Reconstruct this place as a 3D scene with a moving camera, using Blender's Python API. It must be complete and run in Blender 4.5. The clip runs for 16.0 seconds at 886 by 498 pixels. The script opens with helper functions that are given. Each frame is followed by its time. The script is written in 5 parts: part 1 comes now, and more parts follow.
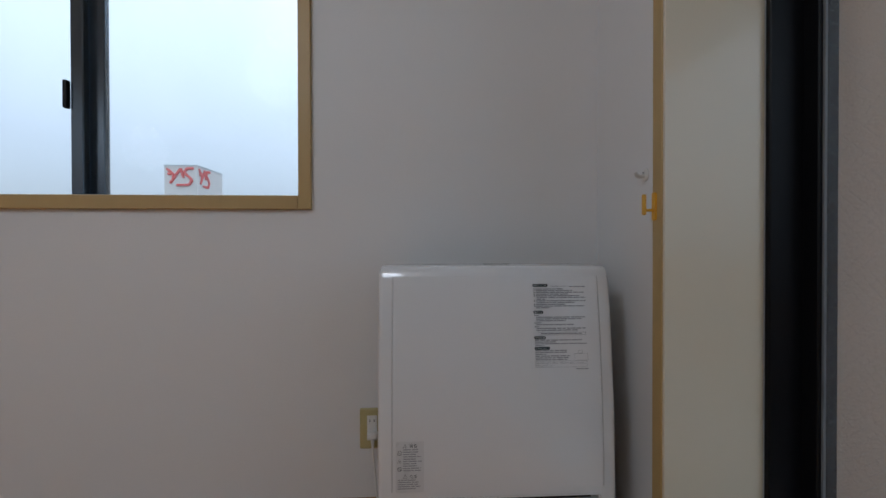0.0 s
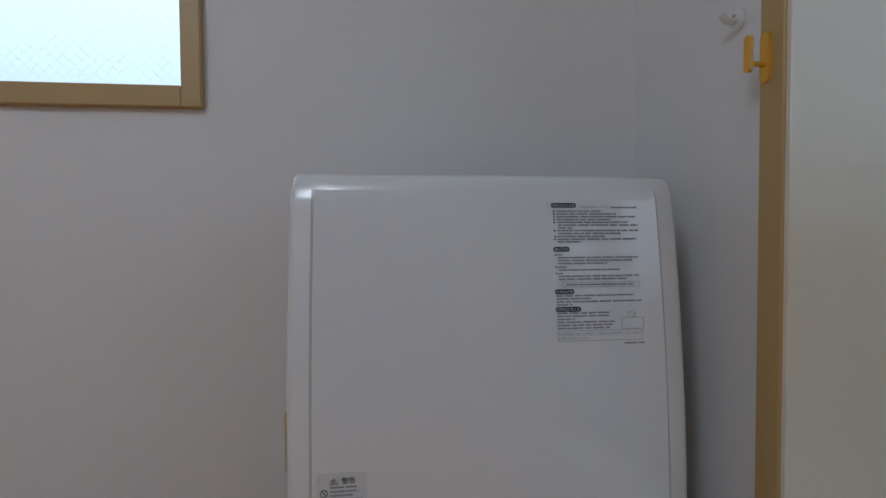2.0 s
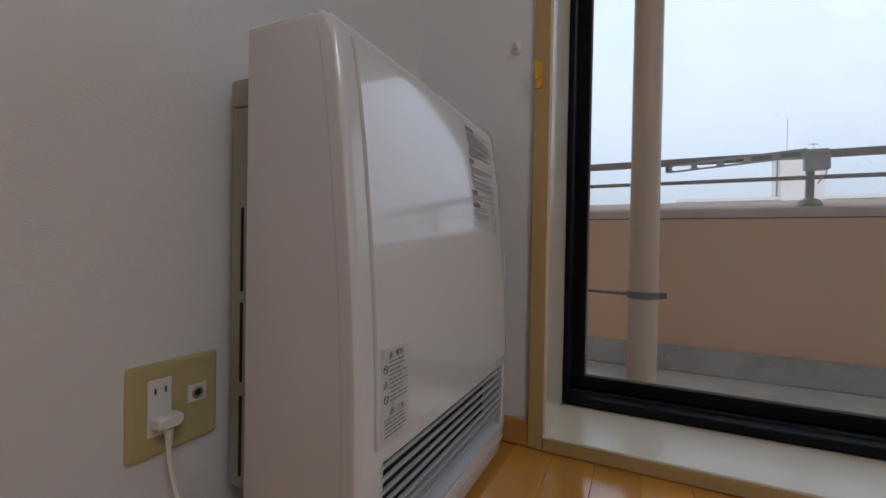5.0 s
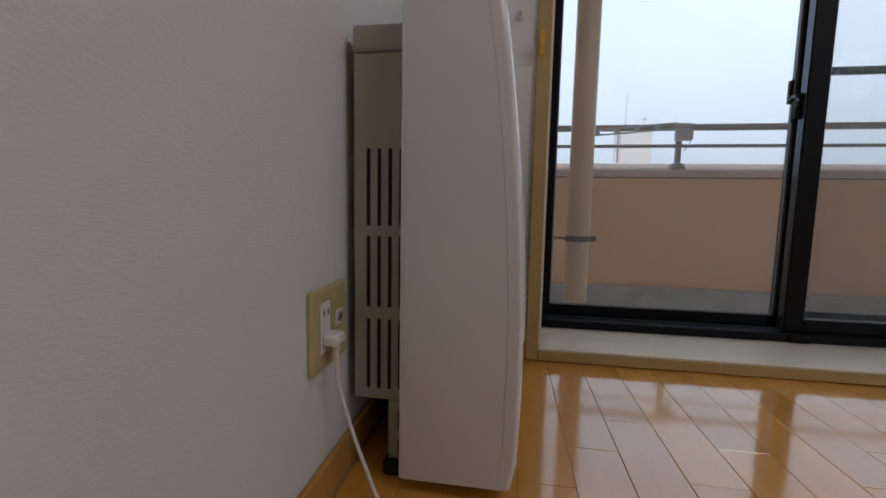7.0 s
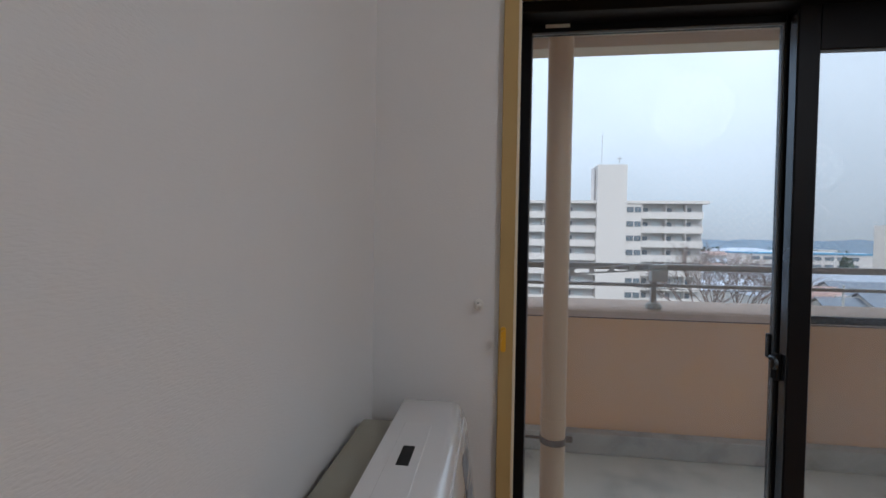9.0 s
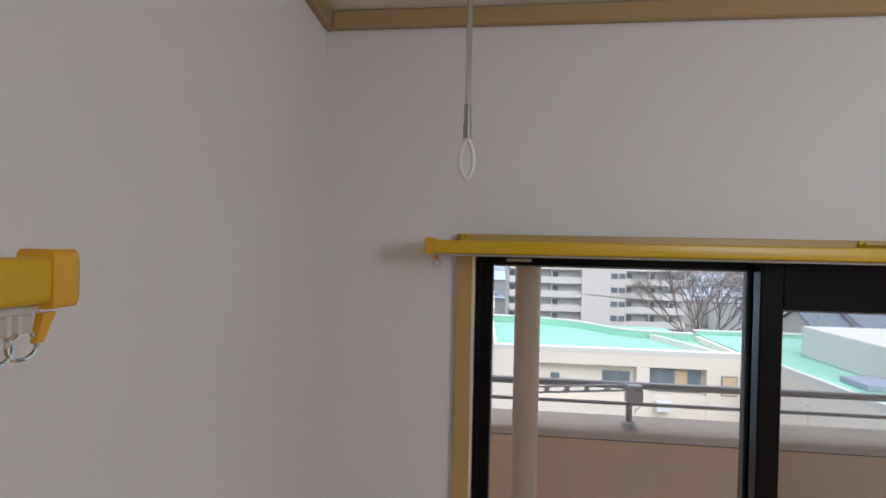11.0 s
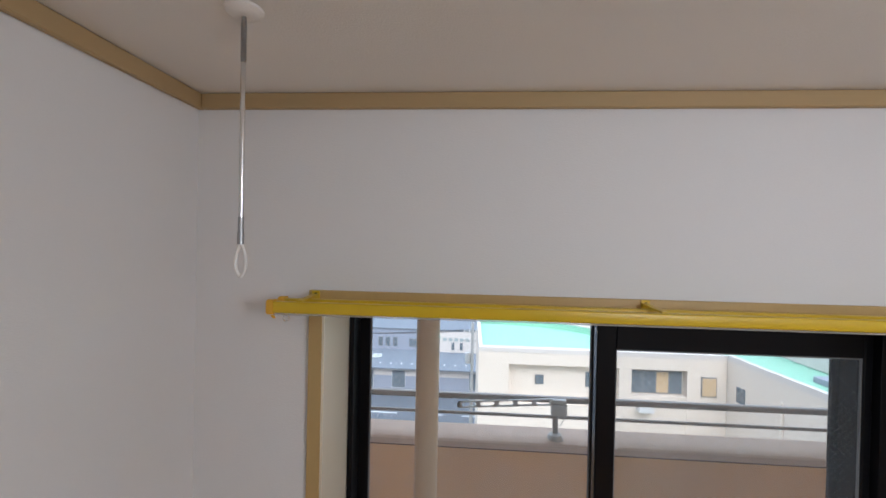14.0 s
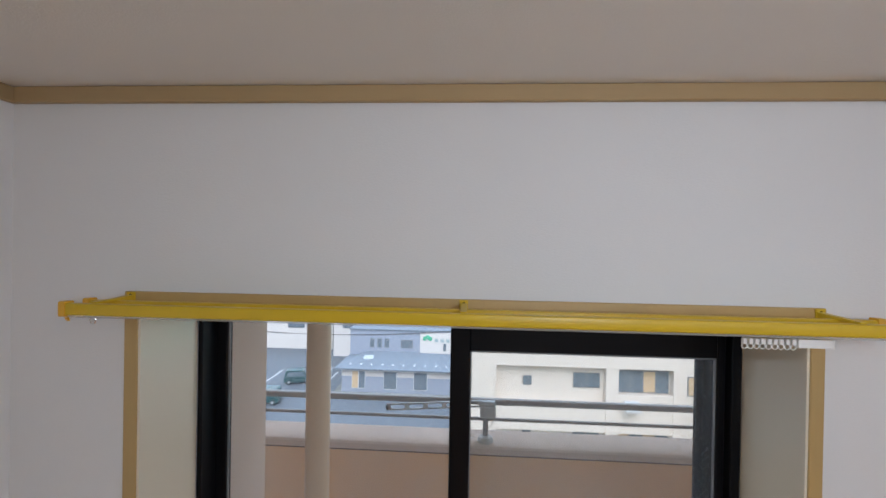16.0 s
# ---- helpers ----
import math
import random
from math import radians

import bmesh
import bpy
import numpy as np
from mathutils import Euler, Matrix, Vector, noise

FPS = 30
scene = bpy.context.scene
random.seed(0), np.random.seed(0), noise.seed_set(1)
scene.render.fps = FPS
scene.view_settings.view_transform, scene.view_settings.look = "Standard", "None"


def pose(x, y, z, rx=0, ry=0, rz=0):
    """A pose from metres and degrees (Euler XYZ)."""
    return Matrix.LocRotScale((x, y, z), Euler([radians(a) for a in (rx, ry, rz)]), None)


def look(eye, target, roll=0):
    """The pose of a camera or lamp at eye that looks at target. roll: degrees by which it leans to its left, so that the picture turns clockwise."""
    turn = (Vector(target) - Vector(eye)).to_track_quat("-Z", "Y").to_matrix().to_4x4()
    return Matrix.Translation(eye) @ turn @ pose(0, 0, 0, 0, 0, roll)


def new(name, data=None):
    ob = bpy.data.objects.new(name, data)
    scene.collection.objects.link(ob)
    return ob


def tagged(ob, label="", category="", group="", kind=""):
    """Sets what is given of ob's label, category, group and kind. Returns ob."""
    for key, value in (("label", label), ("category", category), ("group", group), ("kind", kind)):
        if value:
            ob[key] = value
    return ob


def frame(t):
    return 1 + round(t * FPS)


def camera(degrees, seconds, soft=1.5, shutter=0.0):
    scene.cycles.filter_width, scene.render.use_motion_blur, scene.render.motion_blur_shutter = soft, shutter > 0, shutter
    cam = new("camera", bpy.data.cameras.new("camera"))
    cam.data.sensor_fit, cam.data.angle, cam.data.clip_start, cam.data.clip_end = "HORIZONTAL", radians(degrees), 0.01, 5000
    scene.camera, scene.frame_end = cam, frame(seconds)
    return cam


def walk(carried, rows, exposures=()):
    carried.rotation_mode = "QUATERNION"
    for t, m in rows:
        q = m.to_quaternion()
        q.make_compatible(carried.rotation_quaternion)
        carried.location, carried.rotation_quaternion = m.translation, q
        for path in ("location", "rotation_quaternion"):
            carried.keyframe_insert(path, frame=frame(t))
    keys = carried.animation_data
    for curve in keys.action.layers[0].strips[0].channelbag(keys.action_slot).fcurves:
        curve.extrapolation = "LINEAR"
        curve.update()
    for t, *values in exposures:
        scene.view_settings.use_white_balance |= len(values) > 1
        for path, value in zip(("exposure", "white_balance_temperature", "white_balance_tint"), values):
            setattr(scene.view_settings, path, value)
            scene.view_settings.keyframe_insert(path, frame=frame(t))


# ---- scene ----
cam = camera(93.9, 16.0)
PATH = [
    (0, (-0.583, -1.331, 0.872), (-0.471, 0.666, 0.857), -0.1),
    (0.5, (-0.557, -1.13, 0.829), (-0.449, 0.867, 0.8), -0.3),
    (1, (-0.526, -1.002, 0.796), (-0.416, 0.994, 0.759), -0.3),
    (1.5, (-0.5, -0.924, 0.758), (-0.376, 1.071, 0.712), -0.3),
    (2, (-0.518, -0.898, 0.72), (-0.333, 1.093, 0.667), -0.4),
    (2.5, (-0.583, -0.89, 0.708), (-0.213, 1.074, 0.649), -0.1),
    (3, (-0.688, -0.902, 0.715), (0.054, 0.955, 0.647), 0.3),
    (3.2, (-0.715, -0.903, 0.701), (0.179, 0.886, 0.652), 0.4),
    (3.5, (-0.782, -0.884, 0.692), (0.369, 0.75, 0.63), 0.7),
    (4, (-0.883, -0.829, 0.627), (0.594, 0.519, 0.587), 1.1),
    (4.2, (-0.918, -0.801, 0.606), (0.646, 0.445, 0.572), 0.9),
    (4.5, (-0.99, -0.726, 0.572), (0.691, 0.356, 0.545), 1.0),
    (5, (-1.082, -0.611, 0.527), (0.72, 0.258, 0.506), 1.0),
    (5.1, (-1.099, -0.586, 0.519), (0.724, 0.236, 0.495), 1.1),
    (5.2, (-1.115, -0.575, 0.505), (0.719, 0.223, 0.496), 1.1),
    (7.3, (-1.329, -0.273, 0.484), (0.641, 0.004, 0.277), 1.2),
    (7.4, (-1.313, -0.279, 0.512), (0.659, -0.006, 0.316), 1.2),
    (7.5, (-1.3, -0.276, 0.551), (0.674, -0.017, 0.361), 1.1),
    (8, (-1.224, -0.283, 0.765), (0.758, -0.043, 0.633), 1.0),
    (8.5, (-1.181, -0.297, 0.986), (0.803, -0.061, 0.906), 0.9),
    (9, (-1.131, -0.33, 1.231), (0.854, -0.093, 1.184), 0.9),
    (9.5, (-1.081, -0.369, 1.493), (0.905, -0.134, 1.461), 1.1),
    (10, (-1.047, -0.407, 1.709), (0.94, -0.179, 1.691), 1.0),
    (10.2, (-1.04, -0.408, 1.782), (0.948, -0.19, 1.762), 1.1),
    (12.4, (-1.134, -0.448, 2.146), (0.861, -0.305, 2.14), 1.3),
    (12.5, (-1.144, -0.456, 2.149), (0.851, -0.314, 2.142), 1.4),
    (13, (-1.166, -0.533, 2.162), (0.829, -0.389, 2.15), 1.4),
    (13.5, (-1.163, -0.657, 2.167), (0.833, -0.52, 2.158), 1.2),
    (14, (-1.169, -0.814, 2.161), (0.826, -0.672, 2.145), 1.2),
    (14.5, (-1.176, -0.953, 2.156), (0.818, -0.81, 2.133), 1.2),
    (15, (-1.186, -1.072, 2.153), (0.808, -0.932, 2.128), 1.1),
    (15.5, (-1.158, -1.168, 2.149), (0.837, -1.03, 2.129), 1.0),
    (16, (-1.099, -1.289, 2.163), (0.897, -1.171, 2.153), 1.0),
]
walk(cam, [(t, look(eye, target, roll)) for t, eye, target, roll in PATH],
     [(0, 0.63, 5900, 12.5), (2, 0.75, 5650, 11), (3.0, 0.91, 5660, 11), (3.5, 0.95, 5780, 12), (4.2, 0.79, 6020, 15.5), (5, 0.67, 6290, 17.5), (7.5, 0.72, 6260, 16), (8.5, 0.73, 6050, 14.5), (9.5, 0.75, 6230, 15), (10.2, 0.83, 6300, 16), (12.5, 1.19, 6430, 17), (14, 1.2, 6190, 15.5), (16, 1.18, 5990, 14)])

# ---- world, sun, lamps, exposure ----
world = bpy.data.worlds.new("overcast_sky")
scene.world = world
world.use_nodes = True
wn = world.node_tree
wn.nodes.clear()
w_out = wn.nodes.new("ShaderNodeOutputWorld")
w_bg = wn.nodes.new("ShaderNodeBackground")
w_sky = wn.nodes.new("ShaderNodeTexSky")
w_sky.sky_type, w_sky.sun_disc = "NISHITA", False
SUN_EL, SUN_AZ = radians(45), radians(-96)
w_sky.sun_elevation, w_sky.sun_rotation = SUN_EL, SUN_AZ
w_sky.air_density, w_sky.dust_density, w_sky.ozone_density = 1.0, 3.0, 1.0
w_tc = wn.nodes.new("ShaderNodeTexCoord")
w_noise = wn.nodes.new("ShaderNodeTexNoise")
w_noise.inputs["Scale"].default_value = 1.6
w_noise.inputs["Detail"].default_value = 4
w_ramp = wn.nodes.new("ShaderNodeMapRange")
w_ramp.inputs[1].default_value, w_ramp.inputs[2].default_value = 0.3, 0.7
w_ramp.inputs[3].default_value, w_ramp.inputs[4].default_value = 0.6, 0.95
w_mix = wn.nodes.new("ShaderNodeMixRGB")
w_mix.inputs[2].default_value = (8.1, 9.2, 10.3, 1)
wn.links.new(w_tc.outputs["Generated"], w_noise.inputs["Vector"])
wn.links.new(w_noise.outputs["Fac"], w_ramp.inputs[0])
wn.links.new(w_ramp.outputs[0], w_mix.inputs[0])
wn.links.new(w_sky.outputs[0], w_mix.inputs[1])
# an overcast sky is about three times as bright overhead as at the horizon
w_sep = wn.nodes.new("ShaderNodeSeparateXYZ")
w_grad = wn.nodes.new("ShaderNodeMapRange")
w_grad.inputs[1].default_value, w_grad.inputs[2].default_value = 0.0, 1.0
w_grad.inputs[3].default_value, w_grad.inputs[4].default_value = 0.67, 2.5
w_scale = wn.nodes.new("ShaderNodeVectorMath")
w_scale.operation = "SCALE"
wn.links.new(w_tc.outputs["Generated"], w_sep.inputs[0])
wn.links.new(w_sep.outputs["Z"], w_grad.inputs[0])
wn.links.new(w_mix.outputs[0], w_scale.inputs[0])
wn.links.new(w_grad.outputs[0], w_scale.inputs["Scale"])
wn.links.new(w_scale.outputs[0], w_bg.inputs[0])
w_bg.inputs[1].default_value = 0.066
wn.links.new(w_bg.outputs[0], w_out.inputs[0])

sun = new("sun", bpy.data.lights.new("sun", "SUN"))
sun.data.energy, sun.data.angle, sun.data.color = 0.7, radians(30), (1, 0.96, 0.9)
sun_dir = Vector((math.sin(SUN_AZ) * math.cos(SUN_EL), math.cos(SUN_AZ) * math.cos(SUN_EL), math.sin(SUN_EL)))
sun.matrix_world = look(sun_dir * 50, (0, 0, 0))

LAMPS = [(-1.66, -1.85, 13.5), (-4.5, -4.65, 13.0)]     # x, y, watts of the two ceiling lights
for lx, ly, watts in LAMPS:
    lamp = new("ceiling_lamp_light", bpy.data.lights.new("ceiling_lamp_light", "POINT"))
    lamp.data.shadow_soft_size, lamp.data.energy, lamp.data.color = 0.28, watts, (0.85, 0.94, 1)
    lamp.location = (lx, ly, 2.25)


# ---- materials ----
def mat(name, rgb, rough=0.5, metal=0.0, var=0.08, scale=6.0, fine=120.0, bump=0.0, bump_scale=None, spec=0.5, stretch=(1, 1, 1), island=0.0, obj=0.0, coat=0.0, stain=None, rough_var=0.16):
    """Colour with coarse and fine variation, bump and roughness change, at sizes in metres."""
    m = bpy.data.materials.new(name)
    m.use_nodes = True
    nt = m.node_tree
    b = nt.nodes["Principled BSDF"]
    b.inputs["Roughness"].default_value, b.inputs["Metallic"].default_value = rough, metal
    b.inputs["Specular IOR Level"].default_value = spec
    b.inputs["Coat Weight"].default_value, b.inputs["Coat Roughness"].default_value = coat, 0.07
    geo = nt.nodes.new("ShaderNodeNewGeometry")
    mp = nt.nodes.new("ShaderNodeMapping")
    mp.inputs["Scale"].default_value = stretch
    nt.links.new(geo.outputs["Position"], mp.inputs["Vector"])

    def tex(s, detail=3.0):
        n = nt.nodes.new("ShaderNodeTexNoise")
        n.inputs["Scale"].default_value, n.inputs["Detail"].default_value = s, detail
        nt.links.new(mp.outputs[0], n.inputs["Vector"])
        return n.outputs["Fac"]

    def math_node(op, a, c):
        n = nt.nodes.new("ShaderNodeMath")
        n.operation = op
        for k, v in ((0, a), (1, c)):
            if isinstance(v, (int, float)):
                n.inputs[k].default_value = v
            else:
                nt.links.new(v, n.inputs[k])
        return n.outputs[0]

    total = math_node("ADD", math_node("MULTIPLY", tex(scale), var * 2), math_node("MULTIPLY", tex(fine), var * 0.9))
    value = math_node("ADD", total, 1 - var * 1.45)
    if island:
        value = math_node("ADD", value, math_node("MULTIPLY", math_node("SUBTRACT", geo.outputs["Random Per Island"], 0.5), island * 2))
    if obj:
        info = nt.nodes.new("ShaderNodeObjectInfo")
        value = math_node("ADD", value, math_node("MULTIPLY", math_node("SUBTRACT", info.outputs["Random"], 0.5), obj * 2))
    mul = nt.nodes.new("ShaderNodeVectorMath")
    mul.operation = "SCALE"
    mul.inputs[0].default_value = rgb
    nt.links.new(value, mul.inputs["Scale"])
    colour = mul.outputs[0]
    if stain:
        s_rgb, s_scale, lo, hi = stain
        n = nt.nodes.new("ShaderNodeTexNoise")
        n.inputs["Scale"].default_value, n.inputs["Detail"].default_value = s_scale, 5
        nt.links.new(mp.outputs[0], n.inputs["Vector"])
        r = nt.nodes.new("ShaderNodeMapRange")
        r.inputs[1].default_value, r.inputs[2].default_value = lo, hi
        nt.links.new(n.outputs["Fac"], r.inputs[0])
        mx = nt.nodes.new("ShaderNodeMixRGB")
        mx.inputs[2].default_value = (*s_rgb, 1)
        nt.links.new(r.outputs[0], mx.inputs[0])
        nt.links.new(colour, mx.inputs[1])
        colour = mx.outputs[0]
    nt.links.new(colour, b.inputs["Base Color"])
    nt.links.new(math_node("ADD", math_node("MULTIPLY", tex(scale * 3), rough_var), max(rough - rough_var / 2, 0.02)), b.inputs["Roughness"])
    if bump:
        bn = nt.nodes.new("ShaderNodeBump")
        bn.inputs["Strength"].default_value, bn.inputs["Distance"].default_value = bump, 0.002
        nt.links.new(tex(bump_scale or fine, 4.0), bn.inputs["Height"])
        nt.links.new(bn.outputs[0], b.inputs["Normal"])
    return m


def glass_mat(name, tint=(1, 1, 1), haze=0.045):
    m = bpy.data.materials.new(name)
    m.use_nodes = True
    nt = m.node_tree
    nt.nodes.clear()
    out, mix = nt.nodes.new("ShaderNodeOutputMaterial"), nt.nodes.new("ShaderNodeMixShader")
    tr, gl, lw = nt.nodes.new("ShaderNodeBsdfTransparent"), nt.nodes.new("ShaderNodeBsdfGlossy"), nt.nodes.new("ShaderNodeLayerWeight")
    tr.inputs[0].default_value = (*tint, 1)
    gl.inputs["Roughness"].default_value = 0.01
    lw.inputs["Blend"].default_value = 0.5
    power, fac = nt.nodes.new("ShaderNodeMath"), nt.nodes.new("ShaderNodeMath")
    power.operation, power.inputs[1].default_value = "POWER", 5.0
    fac.operation, fac.inputs[1].default_value, fac.inputs[2].default_value = "MULTIPLY_ADD", 0.5, 0.004
    nt.links.new(lw.outputs["Facing"], power.inputs[0])
    nt.links.new(power.outputs[0], fac.inputs[0])
    nt.links.new(fac.outputs[0], mix.inputs[0])
    nt.links.new(tr.outputs[0], mix.inputs[1])
    nt.links.new(gl.outputs[0], mix.inputs[2])
    # whitish translucent veil, added to imitate haze and lift the view outside
    veil, film, noise_tex, amount = nt.nodes.new("ShaderNodeBsdfTranslucent"), nt.nodes.new("ShaderNodeMixShader"), nt.nodes.new("ShaderNodeTexNoise"), nt.nodes.new("ShaderNodeMapRange")
    veil.inputs[0].default_value = (0.93, 0.94, 0.95, 1)
    noise_tex.inputs["Scale"].default_value, noise_tex.inputs["Detail"].default_value = 3.0, 4
    amount.inputs[3].default_value, amount.inputs[4].default_value = haze * 0.75, haze * 1.25
    geo = nt.nodes.new("ShaderNodeNewGeometry")
    nt.links.new(geo.outputs["Position"], noise_tex.inputs["Vector"])
    nt.links.new(noise_tex.outputs["Fac"], amount.inputs[0])
    nt.links.new(amount.outputs[0], film.inputs[0])
    nt.links.new(mix.outputs[0], film.inputs[1])
    nt.links.new(veil.outputs[0], film.inputs[2])
    nt.links.new(film.outputs[0], out.inputs[0])
    return m


def glow_mat(name, rgb, strength):
    m = bpy.data.materials.new(name)
    m.use_nodes = True
    b = m.node_tree.nodes["Principled BSDF"]
    b.inputs["Base Color"].default_value = (*rgb, 1)
    b.inputs["Emission Color"].default_value, b.inputs["Emission Strength"].default_value = (*rgb, 1), strength
    return m


def net_mat(name, rgb, cover):
    """Fine woven mesh: part thread, part hole."""
    m = bpy.data.materials.new(name)
    m.use_nodes = True
    nt = m.node_tree
    b, out = nt.nodes["Principled BSDF"], nt.nodes["Material Output"]
    b.inputs["Base Color"].default_value, b.inputs["Roughness"].default_value = (*rgb, 1), 0.7
    tr, mix = nt.nodes.new("ShaderNodeBsdfTransparent"), nt.nodes.new("ShaderNodeMixShader")
    mix.inputs[0].default_value = cover
    nt.links.new(tr.outputs[0], mix.inputs[1])
    nt.links.new(b.outputs[0], mix.inputs[2])
    nt.links.new(mix.outputs[0], out.inputs[0])
    return m


M_PAPER = mat("white_wallpaper", (0.79, 0.785, 0.78), 0.75, var=0.025, scale=1.5, fine=180, bump=0.34, bump_scale=240, stretch=(0.45, 0.45, 1.6), spec=0.25)
M_CEIL = mat("ceiling_paper", (0.79, 0.77, 0.74), 0.85, var=0.03, scale=2, fine=200, bump=0.4, bump_scale=260, spec=0.2)
M_WOODPAINT = mat("tan_wood_casing", (0.5, 0.345, 0.14), 0.42, var=0.09, scale=5, fine=70, bump=0.12, stretch=(1, 1, 0.12))
M_CORNICE = mat("tan_cornice_wood", (0.44, 0.31, 0.155), 0.5, var=0.09, scale=5, fine=60, bump=0.12, stretch=(0.2, 0.2, 1))
M_CREAM = mat("cream_gloss_jamb", (0.79, 0.72, 0.575), 0.24, var=0.012, scale=4, fine=60, bump=0.03, coat=0.4, rough_var=0.02)
M_HEAD = mat("tan_gloss_head", (0.5, 0.34, 0.16), 0.16, var=0.06, scale=4, fine=60, stretch=(1, 0.15, 1), rough_var=0.04)
M_PLANK = mat("oak_laminate_plank", (0.7, 0.32, 0.055), 0.17, var=0.16, scale=9, fine=60, bump=0.05, stretch=(0.12, 1, 1), obj=0.1, coat=1.0)
M_GAP = mat("plank_joint", (0.6, 0.34, 0.13), 0.5)
M_BASE = mat("oak_baseboard", (0.56, 0.29, 0.075), 0.35, var=0.1, scale=7, fine=60, stretch=(0.15, 0.15, 1))
M_ALU = mat("black_anodised_aluminium", (0.006, 0.006, 0.0075), 0.42, var=0.1, scale=4, fine=90, spec=0.16, rough_var=0.06)
M_ALUSHEEN = mat("satin_aluminium_and_flank_sheen", (0.1, 0.12, 0.14), 0.24, metal=0.8, var=0.08, scale=4, fine=90)
M_GASKET = mat("grey_glazing_gasket", (0.2, 0.21, 0.22), 0.55)
M_GLASS = glass_mat("clear_glass", (0.94, 0.965, 0.965))
M_WIRE = mat("steel_wire", (0.62, 0.64, 0.66), 0.4, metal=0.4)
M_NET = net_mat("grey_insect_net", (0.3, 0.3, 0.29), 0.2)
M_ENAMEL = mat("white_enamel_steel", (0.8, 0.805, 0.815), 0.2, var=0.012, scale=3, fine=60, coat=1.0, rough_var=0.04)
# the same white enamel, darkened to carry the shade of the heater's ends
M_ENAMELSHADE = mat("white_enamel_shaded_side", (0.63, 0.6, 0.58), 0.4, var=0.02, scale=3, fine=60)
M_GREYSTEEL = mat("grey_beige_steel", (0.34, 0.33, 0.27), 0.42, var=0.05, scale=5, fine=80)
M_SEAM = mat("grey_panel_seam", (0.52, 0.52, 0.51), 0.5)
# near-black: painted shade of holes and hollows, also dark fittings
M_DARK = mat("black_hollow_shade_and_fittings", (0.012, 0.012, 0.012), 0.8)
M_SLAT = mat("grey_blue_louvre", (0.5, 0.54, 0.555), 0.35, var=0.04)
M_STICKER = mat("pale_sticker_film", (0.66, 0.665, 0.67), 0.3, var=0.02)
M_INK = mat("grey_ink", (0.3, 0.31, 0.33), 0.6, var=0.15, fine=900)
M_INKDARK = mat("dark_green_ink", (0.03, 0.05, 0.05), 0.5)
M_PLATE = mat("beige_outlet_plate", (0.52, 0.45, 0.22), 0.38, var=0.03, scale=10)
M_SOCKET = mat("ivory_plastic", (0.72, 0.69, 0.6), 0.35, var=0.02)
M_WHITEPL = mat("white_plastic", (0.8, 0.79, 0.76), 0.32, var=0.02)
M_CHROME = mat("chromed_steel", (0.72, 0.72, 0.72), 0.16, metal=1.0, var=0.03)
M_SPRING = mat("grey_steel_thread", (0.36, 0.36, 0.36), 0.35, metal=0.8, var=0.05)
M_YELLOW = mat("yellow_wood_rail", (0.66, 0.44, 0.016), 0.34, var=0.08, scale=14, fine=90, bump=0.06, stretch=(0.25, 0.25, 1))
M_YELLOWPL = mat("amber_plastic_cap", (0.78, 0.42, 0.03), 0.3, var=0.03)
M_CLEARPL = net_mat("clear_plastic_strip", (0.62, 0.6, 0.52), 0.4)
M_STUCCO = mat("pink_beige_stucco", (0.62, 0.475, 0.375), 0.9, var=0.08, scale=3, fine=90, bump=1.0, bump_scale=130, spec=0.2)
M_ORANGE = mat("orange_painted_parapet", (0.8, 0.48, 0.265), 0.75, var=0.06, scale=1.6, fine=90, bump=0.5, bump_scale=150, spec=0.3, stain=((0.7, 0.5, 0.36), 1.1, 0.45, 0.75))
M_COPING = mat("pinkish_mortar_coping", (0.62, 0.49, 0.41), 0.9, var=0.16, scale=14, fine=130, bump=0.9, bump_scale=90, spec=0.2)
M_CONC = mat("balcony_concrete_floor", (0.58, 0.57, 0.51), 0.62, var=0.12, scale=2.2, fine=60, bump=0.3, stain=((0.3, 0.3, 0.28), 2.5, 0.5, 0.75))
M_KERB = mat("grey_mortar_kerb", (0.42, 0.41, 0.385), 0.8, var=0.2, scale=6, fine=70, bump=0.5, stain=((0.27, 0.265, 0.25), 5, 0.5, 0.7))
M_PIPE = mat("beige_pvc_pipe", (0.70, 0.5, 0.33), 0.4, var=0.05, scale=3, fine=50)
M_RUST_GROOVE = mat("weathered_steel_and_groove_shade", (0.16, 0.12, 0.1), 0.7, metal=0.2, var=0.2)
M_RAIL = mat("grey_painted_rail", (0.32, 0.3, 0.29), 0.4, metal=0.3, var=0.06)
M_ARM = mat("grey_cast_alloy", (0.5, 0.51, 0.52), 0.42, metal=0.3, var=0.06)
M_CREAMWALL = mat("cream_render", (0.77, 0.67, 0.58), 0.85, var=0.05, scale=0.4, fine=9)
M_GREENROOF = mat("mint_roof_membrane", (0.27, 0.56, 0.42), 0.7, var=0.1, scale=0.3, fine=4, stain=((0.3, 0.62, 0.46), 0.35, 0.5, 0.75))
M_WHITEWALL = mat("white_far_render", (0.66, 0.61, 0.575), 0.9, var=0.05, scale=0.15, fine=3)
# darker copy of the white render, with the balconies' shade in the colour
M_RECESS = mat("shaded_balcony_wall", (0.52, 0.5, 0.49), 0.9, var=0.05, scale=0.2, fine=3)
M_FARGLASS = mat("far_window_glass", (0.14, 0.17, 0.2), 0.12, var=0.2, scale=0.4, fine=2)
M_CURTAIN = mat("drawn_curtain_ochre", (0.6, 0.43, 0.26), 0.85, var=0.05)
